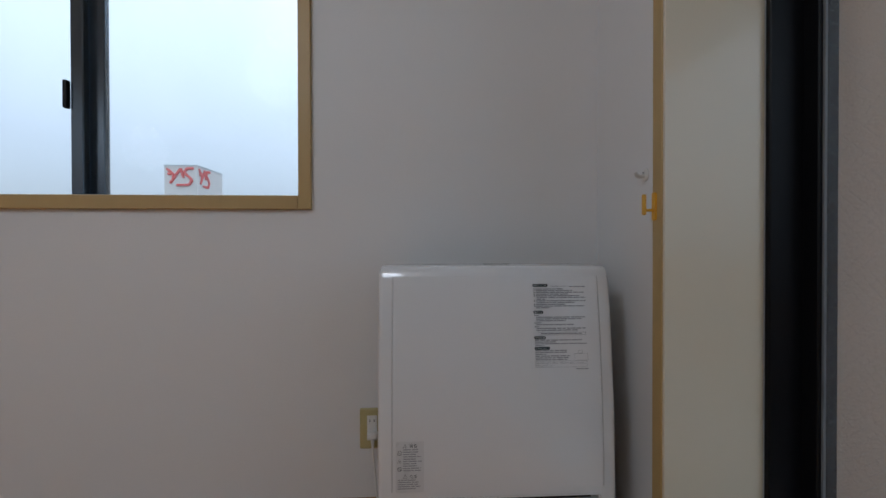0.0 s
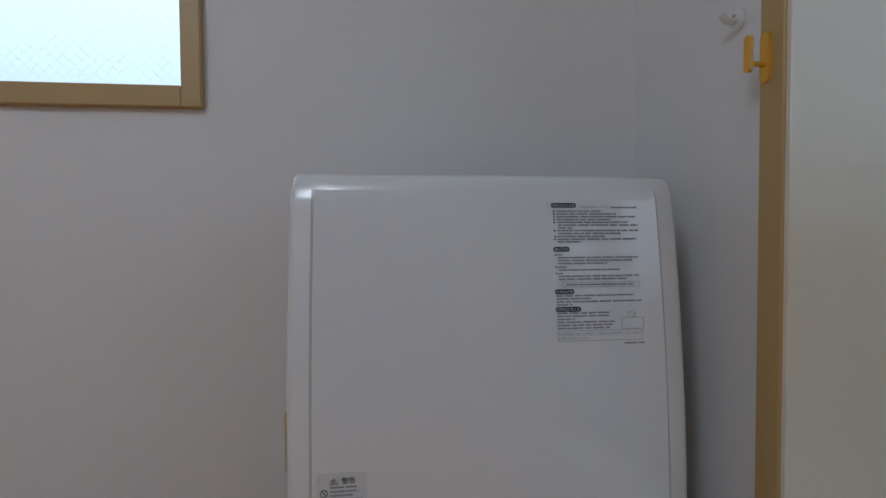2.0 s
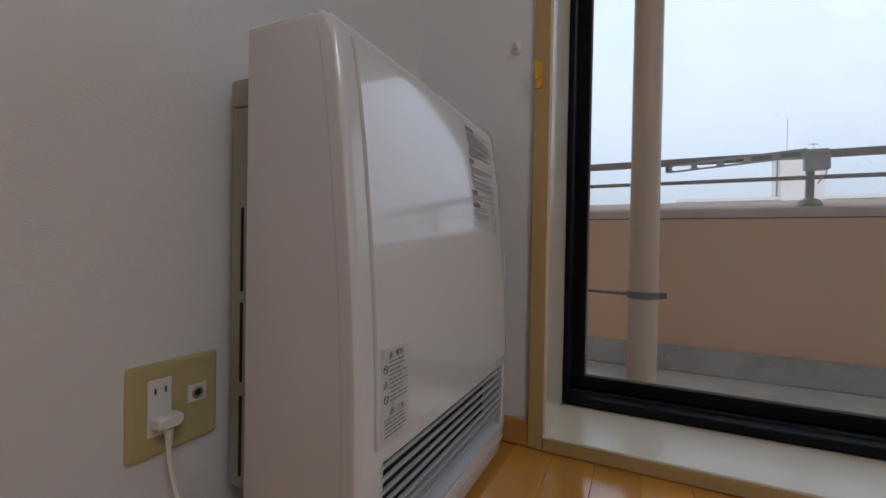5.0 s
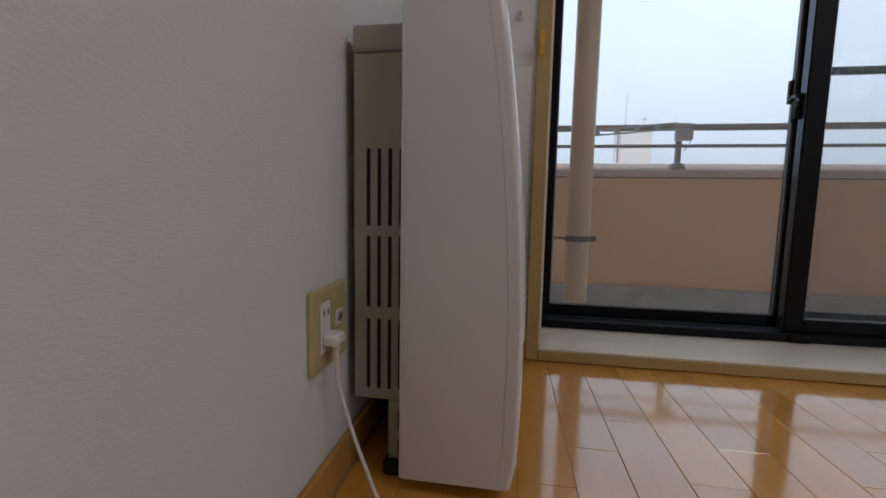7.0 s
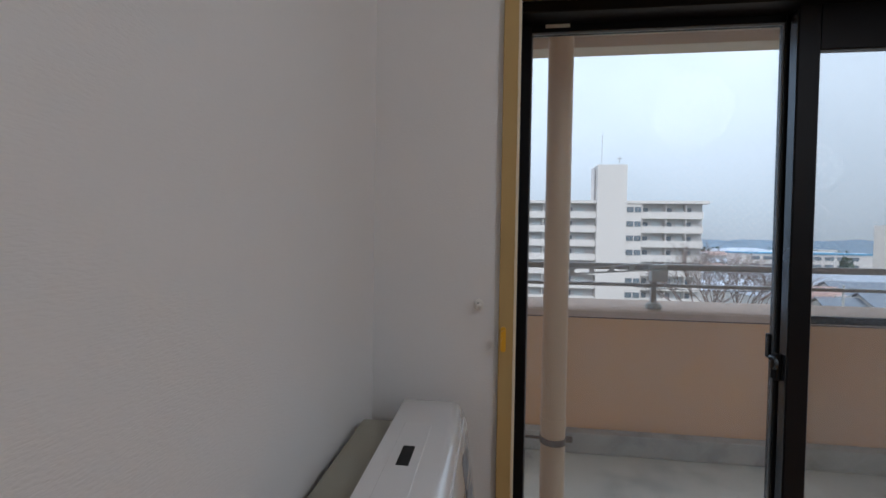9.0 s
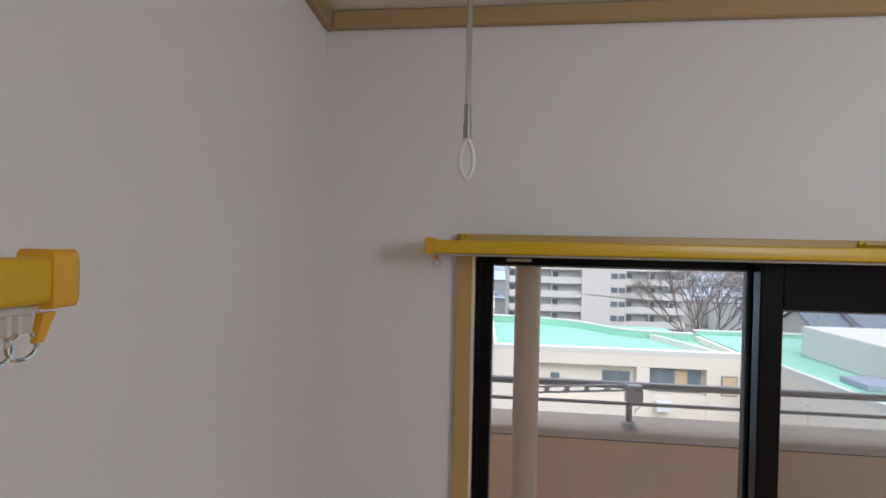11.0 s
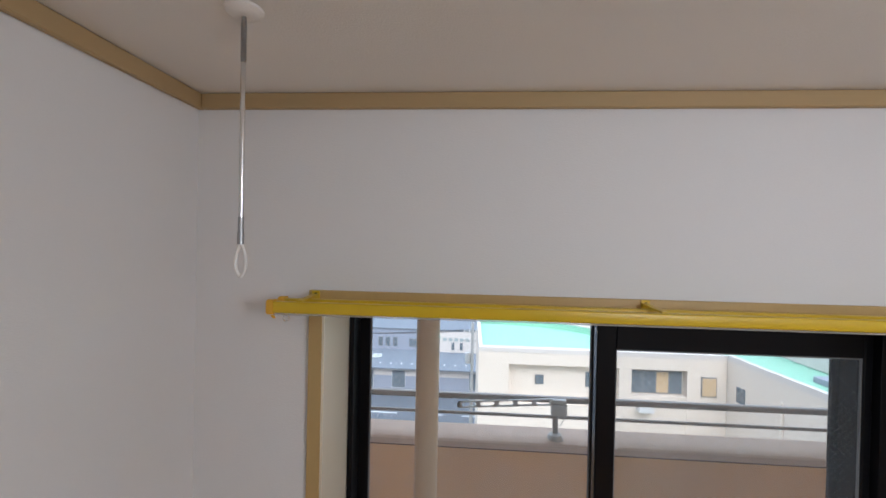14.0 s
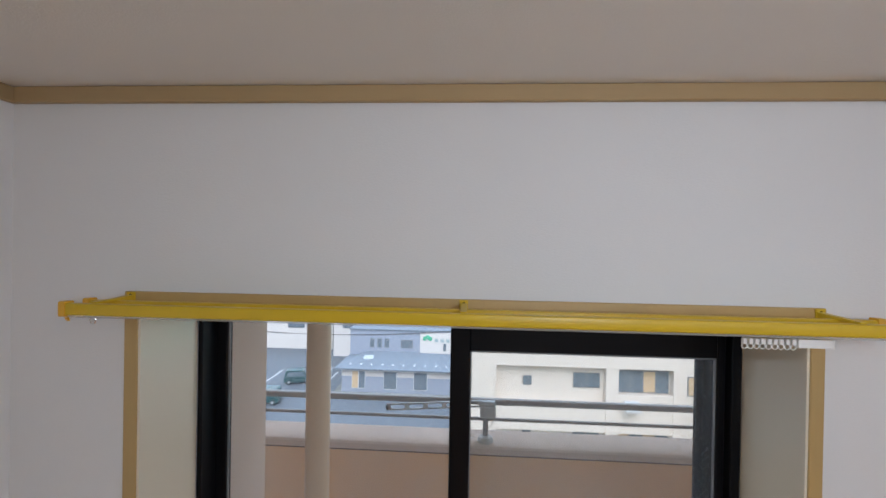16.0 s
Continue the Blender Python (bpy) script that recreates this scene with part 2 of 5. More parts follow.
M_BLUEGREY = mat("blue_grey_siding", (0.3, 0.33, 0.4), 0.75, var=0.05, scale=0.5, fine=5)
M_BLUEROOF = mat("blue_grey_metal_roof", (0.17, 0.2, 0.24), 0.85, var=0.06, scale=0.4, fine=5)
M_TOWNWALL = mat("town_house_walls", (0.6, 0.58, 0.56), 0.9, var=0.1, scale=0.05, fine=1, island=0.35)
# roof colour lightened and blued to include the haze of distance
M_TOWNROOF = mat("haze_paled_town_roofs", (0.38, 0.42, 0.48), 0.8, var=0.1, scale=0.05, fine=1, island=0.4)
M_TOWNRED = mat("town_roofs_red", (0.42, 0.27, 0.23), 0.8, var=0.1, scale=0.05, fine=1, island=0.3)
M_ASPHALT = mat("wet_asphalt_road", (0.1, 0.115, 0.135), 0.6, var=0.15, scale=0.1, fine=3)
M_GROUND = mat("town_ground", (0.21, 0.21, 0.19), 0.9, var=0.3, scale=0.02, fine=0.3, stain=((0.12, 0.15, 0.09), 0.008, 0.48, 0.6))
M_LINE = mat("white_road_paint", (0.7, 0.7, 0.7), 0.7)
# hill colour shifted to pale blue, with distance haze mixed in
M_HILL = mat("haze_blued_wooded_hills", (0.13, 0.185, 0.24), 0.95, var=0.35, scale=0.01, fine=0.08)
M_POLE = mat("weathered_concrete_pole", (0.42, 0.42, 0.41), 0.85, var=0.1, scale=2, fine=12)
M_TWIG = mat("bare_twigs", (0.2, 0.15, 0.13), 0.9, var=0.15)
M_CONIFER = mat("dark_conifer_leaves", (0.045, 0.07, 0.05), 0.95, var=0.3, fine=2, island=0.4)
M_CARPAINT = mat("dark_green_car_paint", (0.03, 0.08, 0.085), 0.25, var=0.04, coat=0.6)
M_CARWHITE = mat("silver_car_paint", (0.5, 0.52, 0.54), 0.25, var=0.04, coat=0.6)
M_TYRE = mat("tyre_rubber", (0.02, 0.02, 0.02), 0.8)
M_RED = mat("red_sign_paint", (0.62, 0.07, 0.06), 0.6, var=0.03)
M_SIGNGREEN = mat("green_sign_paint", (0.05, 0.45, 0.25), 0.6)
M_SIGNGREY = mat("grey_sign_letters", (0.35, 0.42, 0.42), 0.6)
M_BLUESIGN = mat("blue_roof_sheet", (0.1, 0.32, 0.5), 0.6, var=0.1)
M_LAMPGLOW = glow_mat("lit_lamp_diffuser", (1.0, 0.95, 0.86), 3.0)

# ---- mesh helpers ----
ROOT_AT = {}


def thing(name, at, label, category, group="", kind=""):
    ob = new(name)
    ob.location = at
    ROOT_AT[ob] = Vector(at)
    ob.empty_display_size = 0.05
    return tagged(ob, label, category, group, kind)


def part(name, bm, material, parent=None, label="", smooth=False):
    """Links a bmesh, given in world metres, as one mesh object under a thing or a part."""
    me = bpy.data.meshes.new(name)
    at = ROOT_AT.get(parent, Vector())
    if parent is not None and at.length:
        bmesh.ops.translate(bm, vec=-at, verts=bm.verts)
    bmesh.ops.recalc_face_normals(bm, faces=bm.faces)
    if smooth:
        for f in bm.faces:
            f.smooth = True
        for e in bm.edges:
            if len(e.link_faces) == 2 and e.calc_face_angle(0) > 0.6:
                e.smooth = False
    bm.to_mesh(me)
    bm.free()
    me.materials.append(material)
    ob = new(name, me)
    if parent is not None:
        ob.parent = parent
        ROOT_AT[ob] = at
    return tagged(ob, label)


def structure(name, bm, material, label, category):
    return tagged(part(name, bm, material), label, category, kind="structure")


def box(lo, hi, bevel=0.0, seg=1, bm=None):
    own = bmesh.new()
    r = bmesh.ops.create_cube(own, size=1)
    for v in r["verts"]:
        v.co = Vector([lo[k] + (v.co[k] + 0.5) * (hi[k] - lo[k]) for k in range(3)])
    if bevel:
        bmesh.ops.bevel(own, geom=own.edges[:], offset=bevel, segments=seg, affect="EDGES", profile=0.5)
    return merge(bm, own)


def merge(bm, own):
    if bm is None:
        return own
    me = bpy.data.meshes.new("scratch")
    own.to_mesh(me)
    own.free()
    bm.from_mesh(me)
    bpy.data.meshes.remove(me)
    return bm


def loft(rings, bm=None, cap=True):
    bm = bm or bmesh.new()
    rows = [[bm.verts.new(p) for p in ring] for ring in rings]
    n = len(rows[0])
    for a, b in zip(rows, rows[1:]):
        for k in range(n):
            bm.faces.new((a[k], a[(k + 1) % n], b[(k + 1) % n], b[k]))
    if cap:
        bm.faces.new(rows[0][::-1])
        bm.faces.new(rows[-1])
    return bm


def tube(points, radius, sides=10, bm=None, cap=True):
    """A round tube along points; radius one number or one for each point."""
    pts = [Vector(p) for p in points]
    rad = radius if isinstance(radius, (list, tuple)) else [radius] * len(pts)
    rings, side = [], None
    for k, p in enumerate(pts):
        d = (pts[min(k + 1, len(pts) - 1)] - pts[max(k - 1, 0)]).normalized()
        if side is None:
            side = d.orthogonal().normalized()
        side = (side - d * side.dot(d)).normalized()
        up = d.cross(side)
        rings.append([p + (side * math.cos(a) + up * math.sin(a)) * rad[k] for a in (2 * math.pi * j / sides for j in range(sides))])
    return loft(rings, bm, cap)


def curve_points(ctrl, n=8):
    """A smooth line through the points given."""
    pts = [Vector(p) for p in ctrl]
    out = []
    for k in range(len(pts) - 1):
        p0, p1, p2, p3 = pts[max(k - 1, 0)], pts[k], pts[k + 1], pts[min(k + 2, len(pts) - 1)]
        for j in range(n):
            t = j / n
            out.append(0.5 * (2 * p1 + (p2 - p0) * t + (2 * p0 - 5 * p1 + 4 * p2 - p3) * t * t + (3 * p1 - p0 - 3 * p2 + p3) * t ** 3))
    return out + [pts[-1]]


def ring_loop(centre, u, v, radius, thick, n=20, sides=8, start=0.0, end=2 * math.pi, bm=None):
    c, u, v = Vector(centre), Vector(u), Vector(v)
    closed = end - start > 6.2
    pts = [c + (u * math.cos(a) + v * math.sin(a)) * radius for a in (start + (end - start) * k / n for k in range(n + 1))]
    return tube(pts, thick, sides, bm, cap=not closed)


def rounded_rect(a0, b0, a1, b1, r, n=5):
    out = []
    for ca, cb, s in ((a1 - r, b1 - r, 0), (a0 + r, b1 - r, 90), (a0 + r, b0 + r, 180), (a1 - r, b0 + r, 270)):
        out += [(ca + r * math.cos(radians(s + 90 * k / n)), cb + r * math.sin(radians(s + 90 * k / n))) for k in range(n + 1)]
    return out


# ---- room: walls, ceiling, openings ----
CEIL = 2.59
RX, RY = -6.4, -5.8                       # far corner of the room
DY0, DY1 = -0.393, -2.145                 # balcony opening
DZ0, DZ1 = 0.042, 2.002
WX0, WX1 = -2.35, -0.954                  # side window opening
WZ0, WZ1 = 1.032, 1.96
WALL_E = 0.40                             # outer face of the balcony wall

bm = box((RX - 0.15, 0, -0.1), (WX0, 0.13, CEIL + 0.1))
box((WX1, 0, -0.1), (0, 0.13, CEIL + 0.1), bm=bm)
box((WX0, 0, -0.1), (WX1, 0.13, WZ0), bm=bm)
box((WX0, 0, WZ1), (WX1, 0.13, CEIL + 0.1), bm=bm)
structure("wall_north", bm, M_PAPER, "white embossed wallpaper on a plain wall", "wall")
bm = box((0, DY0, -0.1), (WALL_E - 0.02, 0.13, CEIL + 0.1))
box((0, RY - 0.15, -0.1), (WALL_E - 0.02, DY1, CEIL + 0.1), bm=bm)
box((0, DY1, -0.1), (WALL_E - 0.02, DY0, DZ0 - 0.012), bm=bm)
box((0, DY1, DZ1 + 0.012), (WALL_E - 0.02, DY0, CEIL + 0.1), bm=bm)
structure("wall_east", bm, M_PAPER, "white wallpapered wall with a balcony door opening", "wall")
structure("wall_west", box((RX - 0.15, RY - 0.15, -0.1), (RX, 0, CEIL + 0.1)), M_PAPER, "plain white wallpapered wall", "wall")
structure("wall_south", box((RX, RY - 0.15, -0.1), (0, RY, CEIL + 0.1)), M_PAPER, "plain white wallpapered wall", "wall")
structure("ceiling", box((RX, RY, CEIL), (0, 0, CEIL + 0.08)), M_CEIL, "pale beige papered ceiling", "ceiling")

# cornice round the ceiling, 40 mm high
def trim_run(name, lo, hi, material, label, category):
    return structure(name, box(lo, hi, 0.003, 1), material, label, category)


trim_run("cornice_north", (RX, -0.02, 2.545), (0, -0.001, CEIL - 0.001), M_CORNICE, "tan wooden cornice strip under the ceiling", "cornice")
trim_run("cornice_east", (-0.02, RY, 2.545), (-0.001, -0.021, CEIL - 0.001), M_CORNICE, "tan wooden cornice strip under the ceiling", "cornice")
trim_run("cornice_west", (RX + 0.001, RY, 2.545), (RX + 0.02, -0.021, CEIL - 0.001), M_CORNICE, "tan wooden cornice strip under the ceiling", "cornice")
trim_run("cornice_south", (RX + 0.021, RY + 0.001, 2.545), (-0.021, RY + 0.02, CEIL - 0.001), M_CORNICE, "tan wooden cornice strip under the ceiling", "cornice")
for nm, lo, hi in (("baseboard_north", (RX, -0.012, 0.002), (0, -0.001, 0.07)), ("baseboard_east", (-0.012, -0.351, 0.002), (-0.001, -0.013, 0.07)),
                   ("baseboard_east_far", (-0.012, RY, 0.002), (-0.001, -2.186, 0.07)), ("baseboard_west", (RX + 0.001, RY, 0.002), (RX + 0.012, -0.013, 0.07)),
                   ("baseboard_south", (RX + 0.013, RY + 0.001, 0.002), (-0.013, RY + 0.012, 0.07))):
    trim_run(nm, lo, hi, M_BASE, "oak-coloured wooden baseboard along the floor", "baseboard")

# ---- balcony door: casing, jamb, frame, two sashes, screen ----
def door_casing():
    ob = thing("door_casing", (0, -1.2, 0), "tan painted wooden casing and cream reveal of the balcony door", "door casing", kind="structure")
    part("left_board", box((-0.016, -0.389, 0.002), (-0.001, -0.350, 1.9935), 0.002), M_WOODPAINT, ob)
    part("right_board", box((-0.016, -2.184, 0.002), (-0.001, -2.150, 1.9935), 0.002), M_WOODPAINT, ob)
    part("head_board", box((-0.016, -2.184, 1.994), (-0.001, -0.350, 2.026), 0.002), M_WOODPAINT, ob)
    part("sill_front", box((-0.018, -2.1495, 0.002), (-0.001, -0.3895, 0.034), 0.002), M_WOODPAINT, ob)
    part("left_jamb", box((-0.013, -0.3965, 0.042), (0.2295, -0.3885, 1.996), 0.001), M_CREAM, ob, "cream glossy jamb board")
    part("right_jamb", box((-0.013, -2.1495, 0.042), (0.2295, -2.1425, 1.996), 0.001), M_CREAM, ob, "cream glossy jamb board")
    part("head_jamb", box((-0.013, -2.1495, 1.996), (0.2295, -0.3905, 2.004), 0.001), M_HEAD, ob, "tan glossy head board")
    part("sill_board", box((-0.019, -2.1495, 0.0345), (0.2295, -0.3885, 0.042), 0.002), M_CREAM, ob, "cream glossy sill board")



door_casing()


def wires(plane, c, a0, a1, z0, z1, pitch=0.026, w=0.00012):
    """Crossed diagonal wires in a pane; plane 'x' or 'y' at c."""
    bm = bmesh.new()
    for s in (1, -1):
        k = a0 - (z1 - z0)
        while k < a1 + (z1 - z0):
            ends = []
            for zz in (z0, z1):
                aa = k + (zz - z0 if s > 0 else z1 - zz)
                ends.append((aa, zz))
            (p, pz), (q, qz) = ends
            t0, t1 = 0.0, 1.0
            for lim, sign in ((a0, 1), (a1, -1)):
                fp, fq = sign * (p - lim), sign * (q - lim)
                if fp < 0 and fq < 0:
                    t0, t1 = 1, 0
                elif fp < 0:
                    t0 = max(t0, fp / (fp - fq))
                elif fq < 0:
                    t1 = min(t1, fp / (fp - fq))
            if t1 - t0 > 0.001:
                e = [(p + (q - p) * t, pz + (qz - pz) * t) for t in (t0, t1)]
                quad = []
                for (a, z), o in ((e[0], -w), (e[0], w), (e[1], w), (e[1], -w)):
                    aa, zz = a + o * 0.7, z - s * o * 0.7
                    quad.append(bm.verts.new((c, aa, zz) if plane == "x" else (aa, c, zz)))
                bm.faces.new(quad)
            k += pitch
    return bm


def sash(parent, name, x, y0, y1, z0, z1, left, right, bottom, top, label, depth=0.036, wire_label="fine diagonal wire mesh in the glass"):
    """One sliding sash in the plane x: stiles, rails, pane and its wires. y0 > y1."""
    a, b = x - depth / 2, x + depth / 2
    ob = part(name, box((a, y0 - left, z0), (b, y0, z1), 0.003), M_ALU, parent, label)
    part("meeting_stile" if name == "left_sash" else "outer_stile", box((a, y1, z0), (b, y1 + right, z1), 0.003), M_ALU, ob)
    part("bottom_rail", box((a + 0.001, y1 + right, z0), (b - 0.001, y0 - left, z0 + bottom), 0.002), M_ALU, ob)
    part("top_rail", box((a + 0.001, y1 + right, z1 - top), (b - 0.001, y0 - left, z1), 0.002), M_ALU, ob)
    g = part("pane", box((x - 0.003, y1 + right - 0.004, z0 + bottom - 0.004), (x + 0.003, y0 - left + 0.004, z1 - top + 0.004)), M_GLASS, ob, "clear wired glass pane")
    g.visible_shadow = False
    part("wire_mesh", wires("x", x, y1 + right, y0 - left, z0 + bottom, z1 - top), M_WIRE, ob, wire_label)
    gb = bmesh.new()
    for lo, hi in (((x - 0.009, y1 + right, z0 + bottom), (x - 0.003, y0 - left, z0 + bottom + 0.006)), ((x - 0.009, y1 + right, z1 - top - 0.006), (x - 0.003, y0 - left, z1 - top)),
                   ((x - 0.009, y1 + right, z0 + bottom), (x - 0.003, y1 + right + 0.005, z1 - top)), ((x - 0.009, y0 - left - 0.005, z0 + bottom), (x - 0.003, y0 - left, z1 - top))):
        box(lo, hi, bm=gb)
    part("gasket", gb, M_GASKET, ob)
    return ob


def balcony_door():
    ob = thing("door_1", (0.25, -1.2, 0.05), "black aluminium sliding balcony door with two wired-glass sashes, closed", "sliding door", kind="structure")
    fr = part("door_frame", box((0.23, -0.413, 0.042), (WALL_E, -0.3965, 1.996), 0.003), M_ALU, ob, "black aluminium outer frame")
    part("frame_jamb", box((0.23, -2.1425, 0.042), (WALL_E, -2.113, 1.996), 0.003), M_ALU, fr)
    part("frame_head", box((0.231, -2.113, 1.959), (WALL_E, -0.413, 1.996), 0.003), M_ALU, fr)
    part("frame_sill", box((0.231, -2.113, 0.042), (WALL_E, -0.413, 0.07), 0.003), M_ALU, fr)
    for xx in (0.275, 0.327):
        part("track", box((xx, -2.113, 0.07), (xx + 0.004, -0.413, 0.079)), M_ALUSHEEN, fr)
    part("roller_cover", box((0.216, -1.305, 0.0425), (0.2295, -1.245, 0.068), 0.004), M_ALU, fr)
    ls = sash(ob, "left_sash", 0.329, -0.408, -1.305, 0.074, 1.970, 0.042, 0.063, 0.038, 0.033, "fixed outer sash of black aluminium")
    part("paper_tag", box((0.3085, -0.574, 1.947), (0.3108, -0.494, 1.9585)), M_SOCKET, ls, "small pale paper tag")
    rs = sash(ob, "right_sash", 0.277, -1.242, -2.112, 0.074, 1.966, 0.063, 0.025, 0.040, 0.142, "inner sash of black aluminium with a deep top rail")
    # lighter metal strips put the sheen of the black flanks into the colour
    part("stile_face", box((0.263, -1.2418, 0.08), (0.293, -1.2405, 1.95), 0.0005), M_ALUSHEEN, rs, "meeting stile flank with its sheen put into a lighter metal")
    part("stile_face", box((0.315, -1.2418, 0.113), (0.344, -1.2405, 1.936), 0.0005), M_ALUSHEEN, ls, "meeting stile flank with its sheen put into a lighter metal")
    # crescent lock on the meeting stile
    part("lock", box((0.282, -1.2403, 0.80), (0.312, -1.226, 0.885), 0.005, 2), M_ALU, rs, "black crescent lock body")
    part("lock_lever", ring_loop((0.294, -1.222, 0.855), (1, 0, 0), (0, 0, 1), 0.019, 0.006, 12, 6, 0.6, 4.2), M_ALUSHEEN, rs, "satin lock lever")
    part("lock_receiver", box((0.326, -1.2403, 0.86), (0.345, -1.228, 0.94), 0.003), M_ALU, ls)


balcony_door()


def screen_door():
    ob = thing("insect_screen", (0.385, -1.6, 0.09), "sliding insect screen with dark frame and grey net outside the glass", "insect screen")
    x = 0.385
    for nm, lo, hi in (("stile", (-1.275, 0.09), (-1.302, 1.94)), ("stile", (-2.085, 0.09), (-2.111, 1.94)), ("bottom_rail", (-1.302, 0.09), (-2.085, 0.12)),
                       ("top_rail", (-1.302, 1.91), (-2.085, 1.94)), ("middle_rail", (-1.302, 0.968), (-2.085, 0.994))):
        part(nm, box((x - 0.008, hi[0], lo[1]), (x + 0.008, lo[0], hi[1]), 0.002), M_ALU, ob)
    bm = bmesh.new()
    bm.faces.new([bm.verts.new(p) for p in ((x + 0.002, -1.29, 0.1), (x + 0.002, -2.095, 0.1), (x + 0.002, -2.095, 1.925), (x + 0.002, -1.29, 1.925))])
    net = part("net", bm, M_NET, ob, "fine grey insect net")
    net.visible_shadow = False


screen_door()

# ---- side window ----
def side_window():
    ob = thing("window_1", (-1.7, 0.03, WZ0), "dark aluminium sliding window with tan wooden casing", "window", kind="structure")
    part("casing_left", box((-2.386, -0.016, 0.987), (-2.35, 0.05, 1.998), 0.002), M_WOODPAINT, ob, "tan wooden casing")
    part("casing_right", box((-0.962, -0.016, 0.987), (-0.923, 0.05, 1.998), 0.002), M_WOODPAINT, ob, "tan wooden casing")
    part("casing_bottom", box((-2.35, -0.016, 0.987), (-0.9625, 0.05, 1.030), 0.002), M_WOODPAINT, ob, "tan wooden casing")
    part("casing_top", box((-2.35, -0.016, 1.96), (-0.9625, 0.05, 1.998), 0.002), M_WOODPAINT, ob, "tan wooden casing")
    for nm, lo, hi in (("frame_bottom", (-2.35, 0.05, 1.014), (-0.957, 0.125, 1.036)), ("frame_top", (-2.35, 0.05, 1.93), (-0.957, 0.125, 1.96)),
                       ("frame_left", (-2.35, 0.05, 1.036), (-2.325, 0.125, 1.93)), ("frame_right", (-0.967, 0.05, 1.036), (-0.955, 0.125, 1.93))):
        part(nm, box(lo, hi, 0.002), M_ALU, ob)
    part("sash_stile", box((-1.694, 0.055, 1.036), (-1.655, 0.082, 1.93), 0.003), M_ALUSHEEN, ob, "dark satin meeting stile")
    part("sash_stile", box((-1.668, 0.088, 1.036), (-1.612, 0.112, 1.93), 0.003), M_ALUSHEEN, ob, "dark satin meeting stile")
    part("latch", box((-1.708, 0.04, 1.31), (-1.694, 0.06, 1.40), 0.005, 2), M_ALU, ob)
    for nm, y, a, e in (("pane", 0.068, -2.32, -1.694), ("pane", 0.1, -1.612, -0.967)):
        g = part(nm, box((a, y - 0.003, 1.036), (e, y + 0.003, 1.93)), M_GLASS, ob, "clear wired glass pane")
        g.visible_shadow = False
    part("wire_mesh", wires("y", 0.1, -1.612, -0.967, 1.036, 1.93), M_WIRE, ob, "fine diagonal wire mesh in the glass")


side_window()

# ---- ceiling lights ----
for lx, ly, watts in LAMPS:
    ob = thing("ceiling_light", (lx, ly, CEIL), "round lit ceiling light with a milky diffuser", "ceiling light", "ceiling lights")
    part("base", loft([[(lx + r * math.cos(a), ly + r * math.sin(a), z) for a in (2 * math.pi * k / 32 for k in range(32))] for r, z in ((0.13, CEIL - 0.001), (0.13, CEIL - 0.03))]), M_WHITEPL, ob, "", True)
    part("diffuser", loft([[(lx + r * math.cos(a), ly + r * math.sin(a), z) for a in (2 * math.pi * k / 32 for k in range(32))] for r, z in ((0.145, CEIL - 0.031), (0.15, CEIL - 0.06), (0.14, CEIL - 0.09), (0.11, CEIL - 0.11), (0.05, CEIL - 0.12))]), M_LAMPGLOW, ob, "milky glowing diffuser", True)

# ---- gas fan heater by the wall ----
HX0, HX1 = -0.679, -0.077
FRONT = [(0.03, -0.287), (0.06, -0.293), (0.1, -0.296), (0.18, -0.2985), (0.254, -0.299), (0.35, -0.297), (0.45, -0.292), (0.55, -0.284), (0.65, -0.274), (0.72, -0.265), (0.78, -0.256), (0.802, -0.249), (0.814, -0.243), (0.821, -0.235), (0.823, -0.222)]


def front_y(z):
    return float(np.interp(z, [p[0] for p in FRONT], [p[1] for p in FRONT]))


def cover_ring(x, z0, z1, d, rear=-0.0975):
    """Closed outline of the cover at x between heights z0 and z1, drawn in by d."""
    zs = sorted({z0, z1, *[p[0] for p in FRONT if z0 < p[0] < z1]})
    ring = [(x, front_y(z) + d, z - (d if z > 0.8 else 0)) for z in zs]
    top = zs[-1] - (d if zs[-1] > 0.8 else 0)
    return ring + [(x, rear - d, top), (x, rear - d, z0)]


def end_rings(x, sign, z0, z1, stop):
    return [cover_ring(x, z0, z1, 0.012), cover_ring(x + sign * 0.0015, z0, z1, 0.0065), cover_ring(x + sign * 0.005, z0, z1, 0.0022), cover_ring(x + sign * 0.012, z0, z1, 0.0), cover_ring(stop, z0, z1, 0.0)]


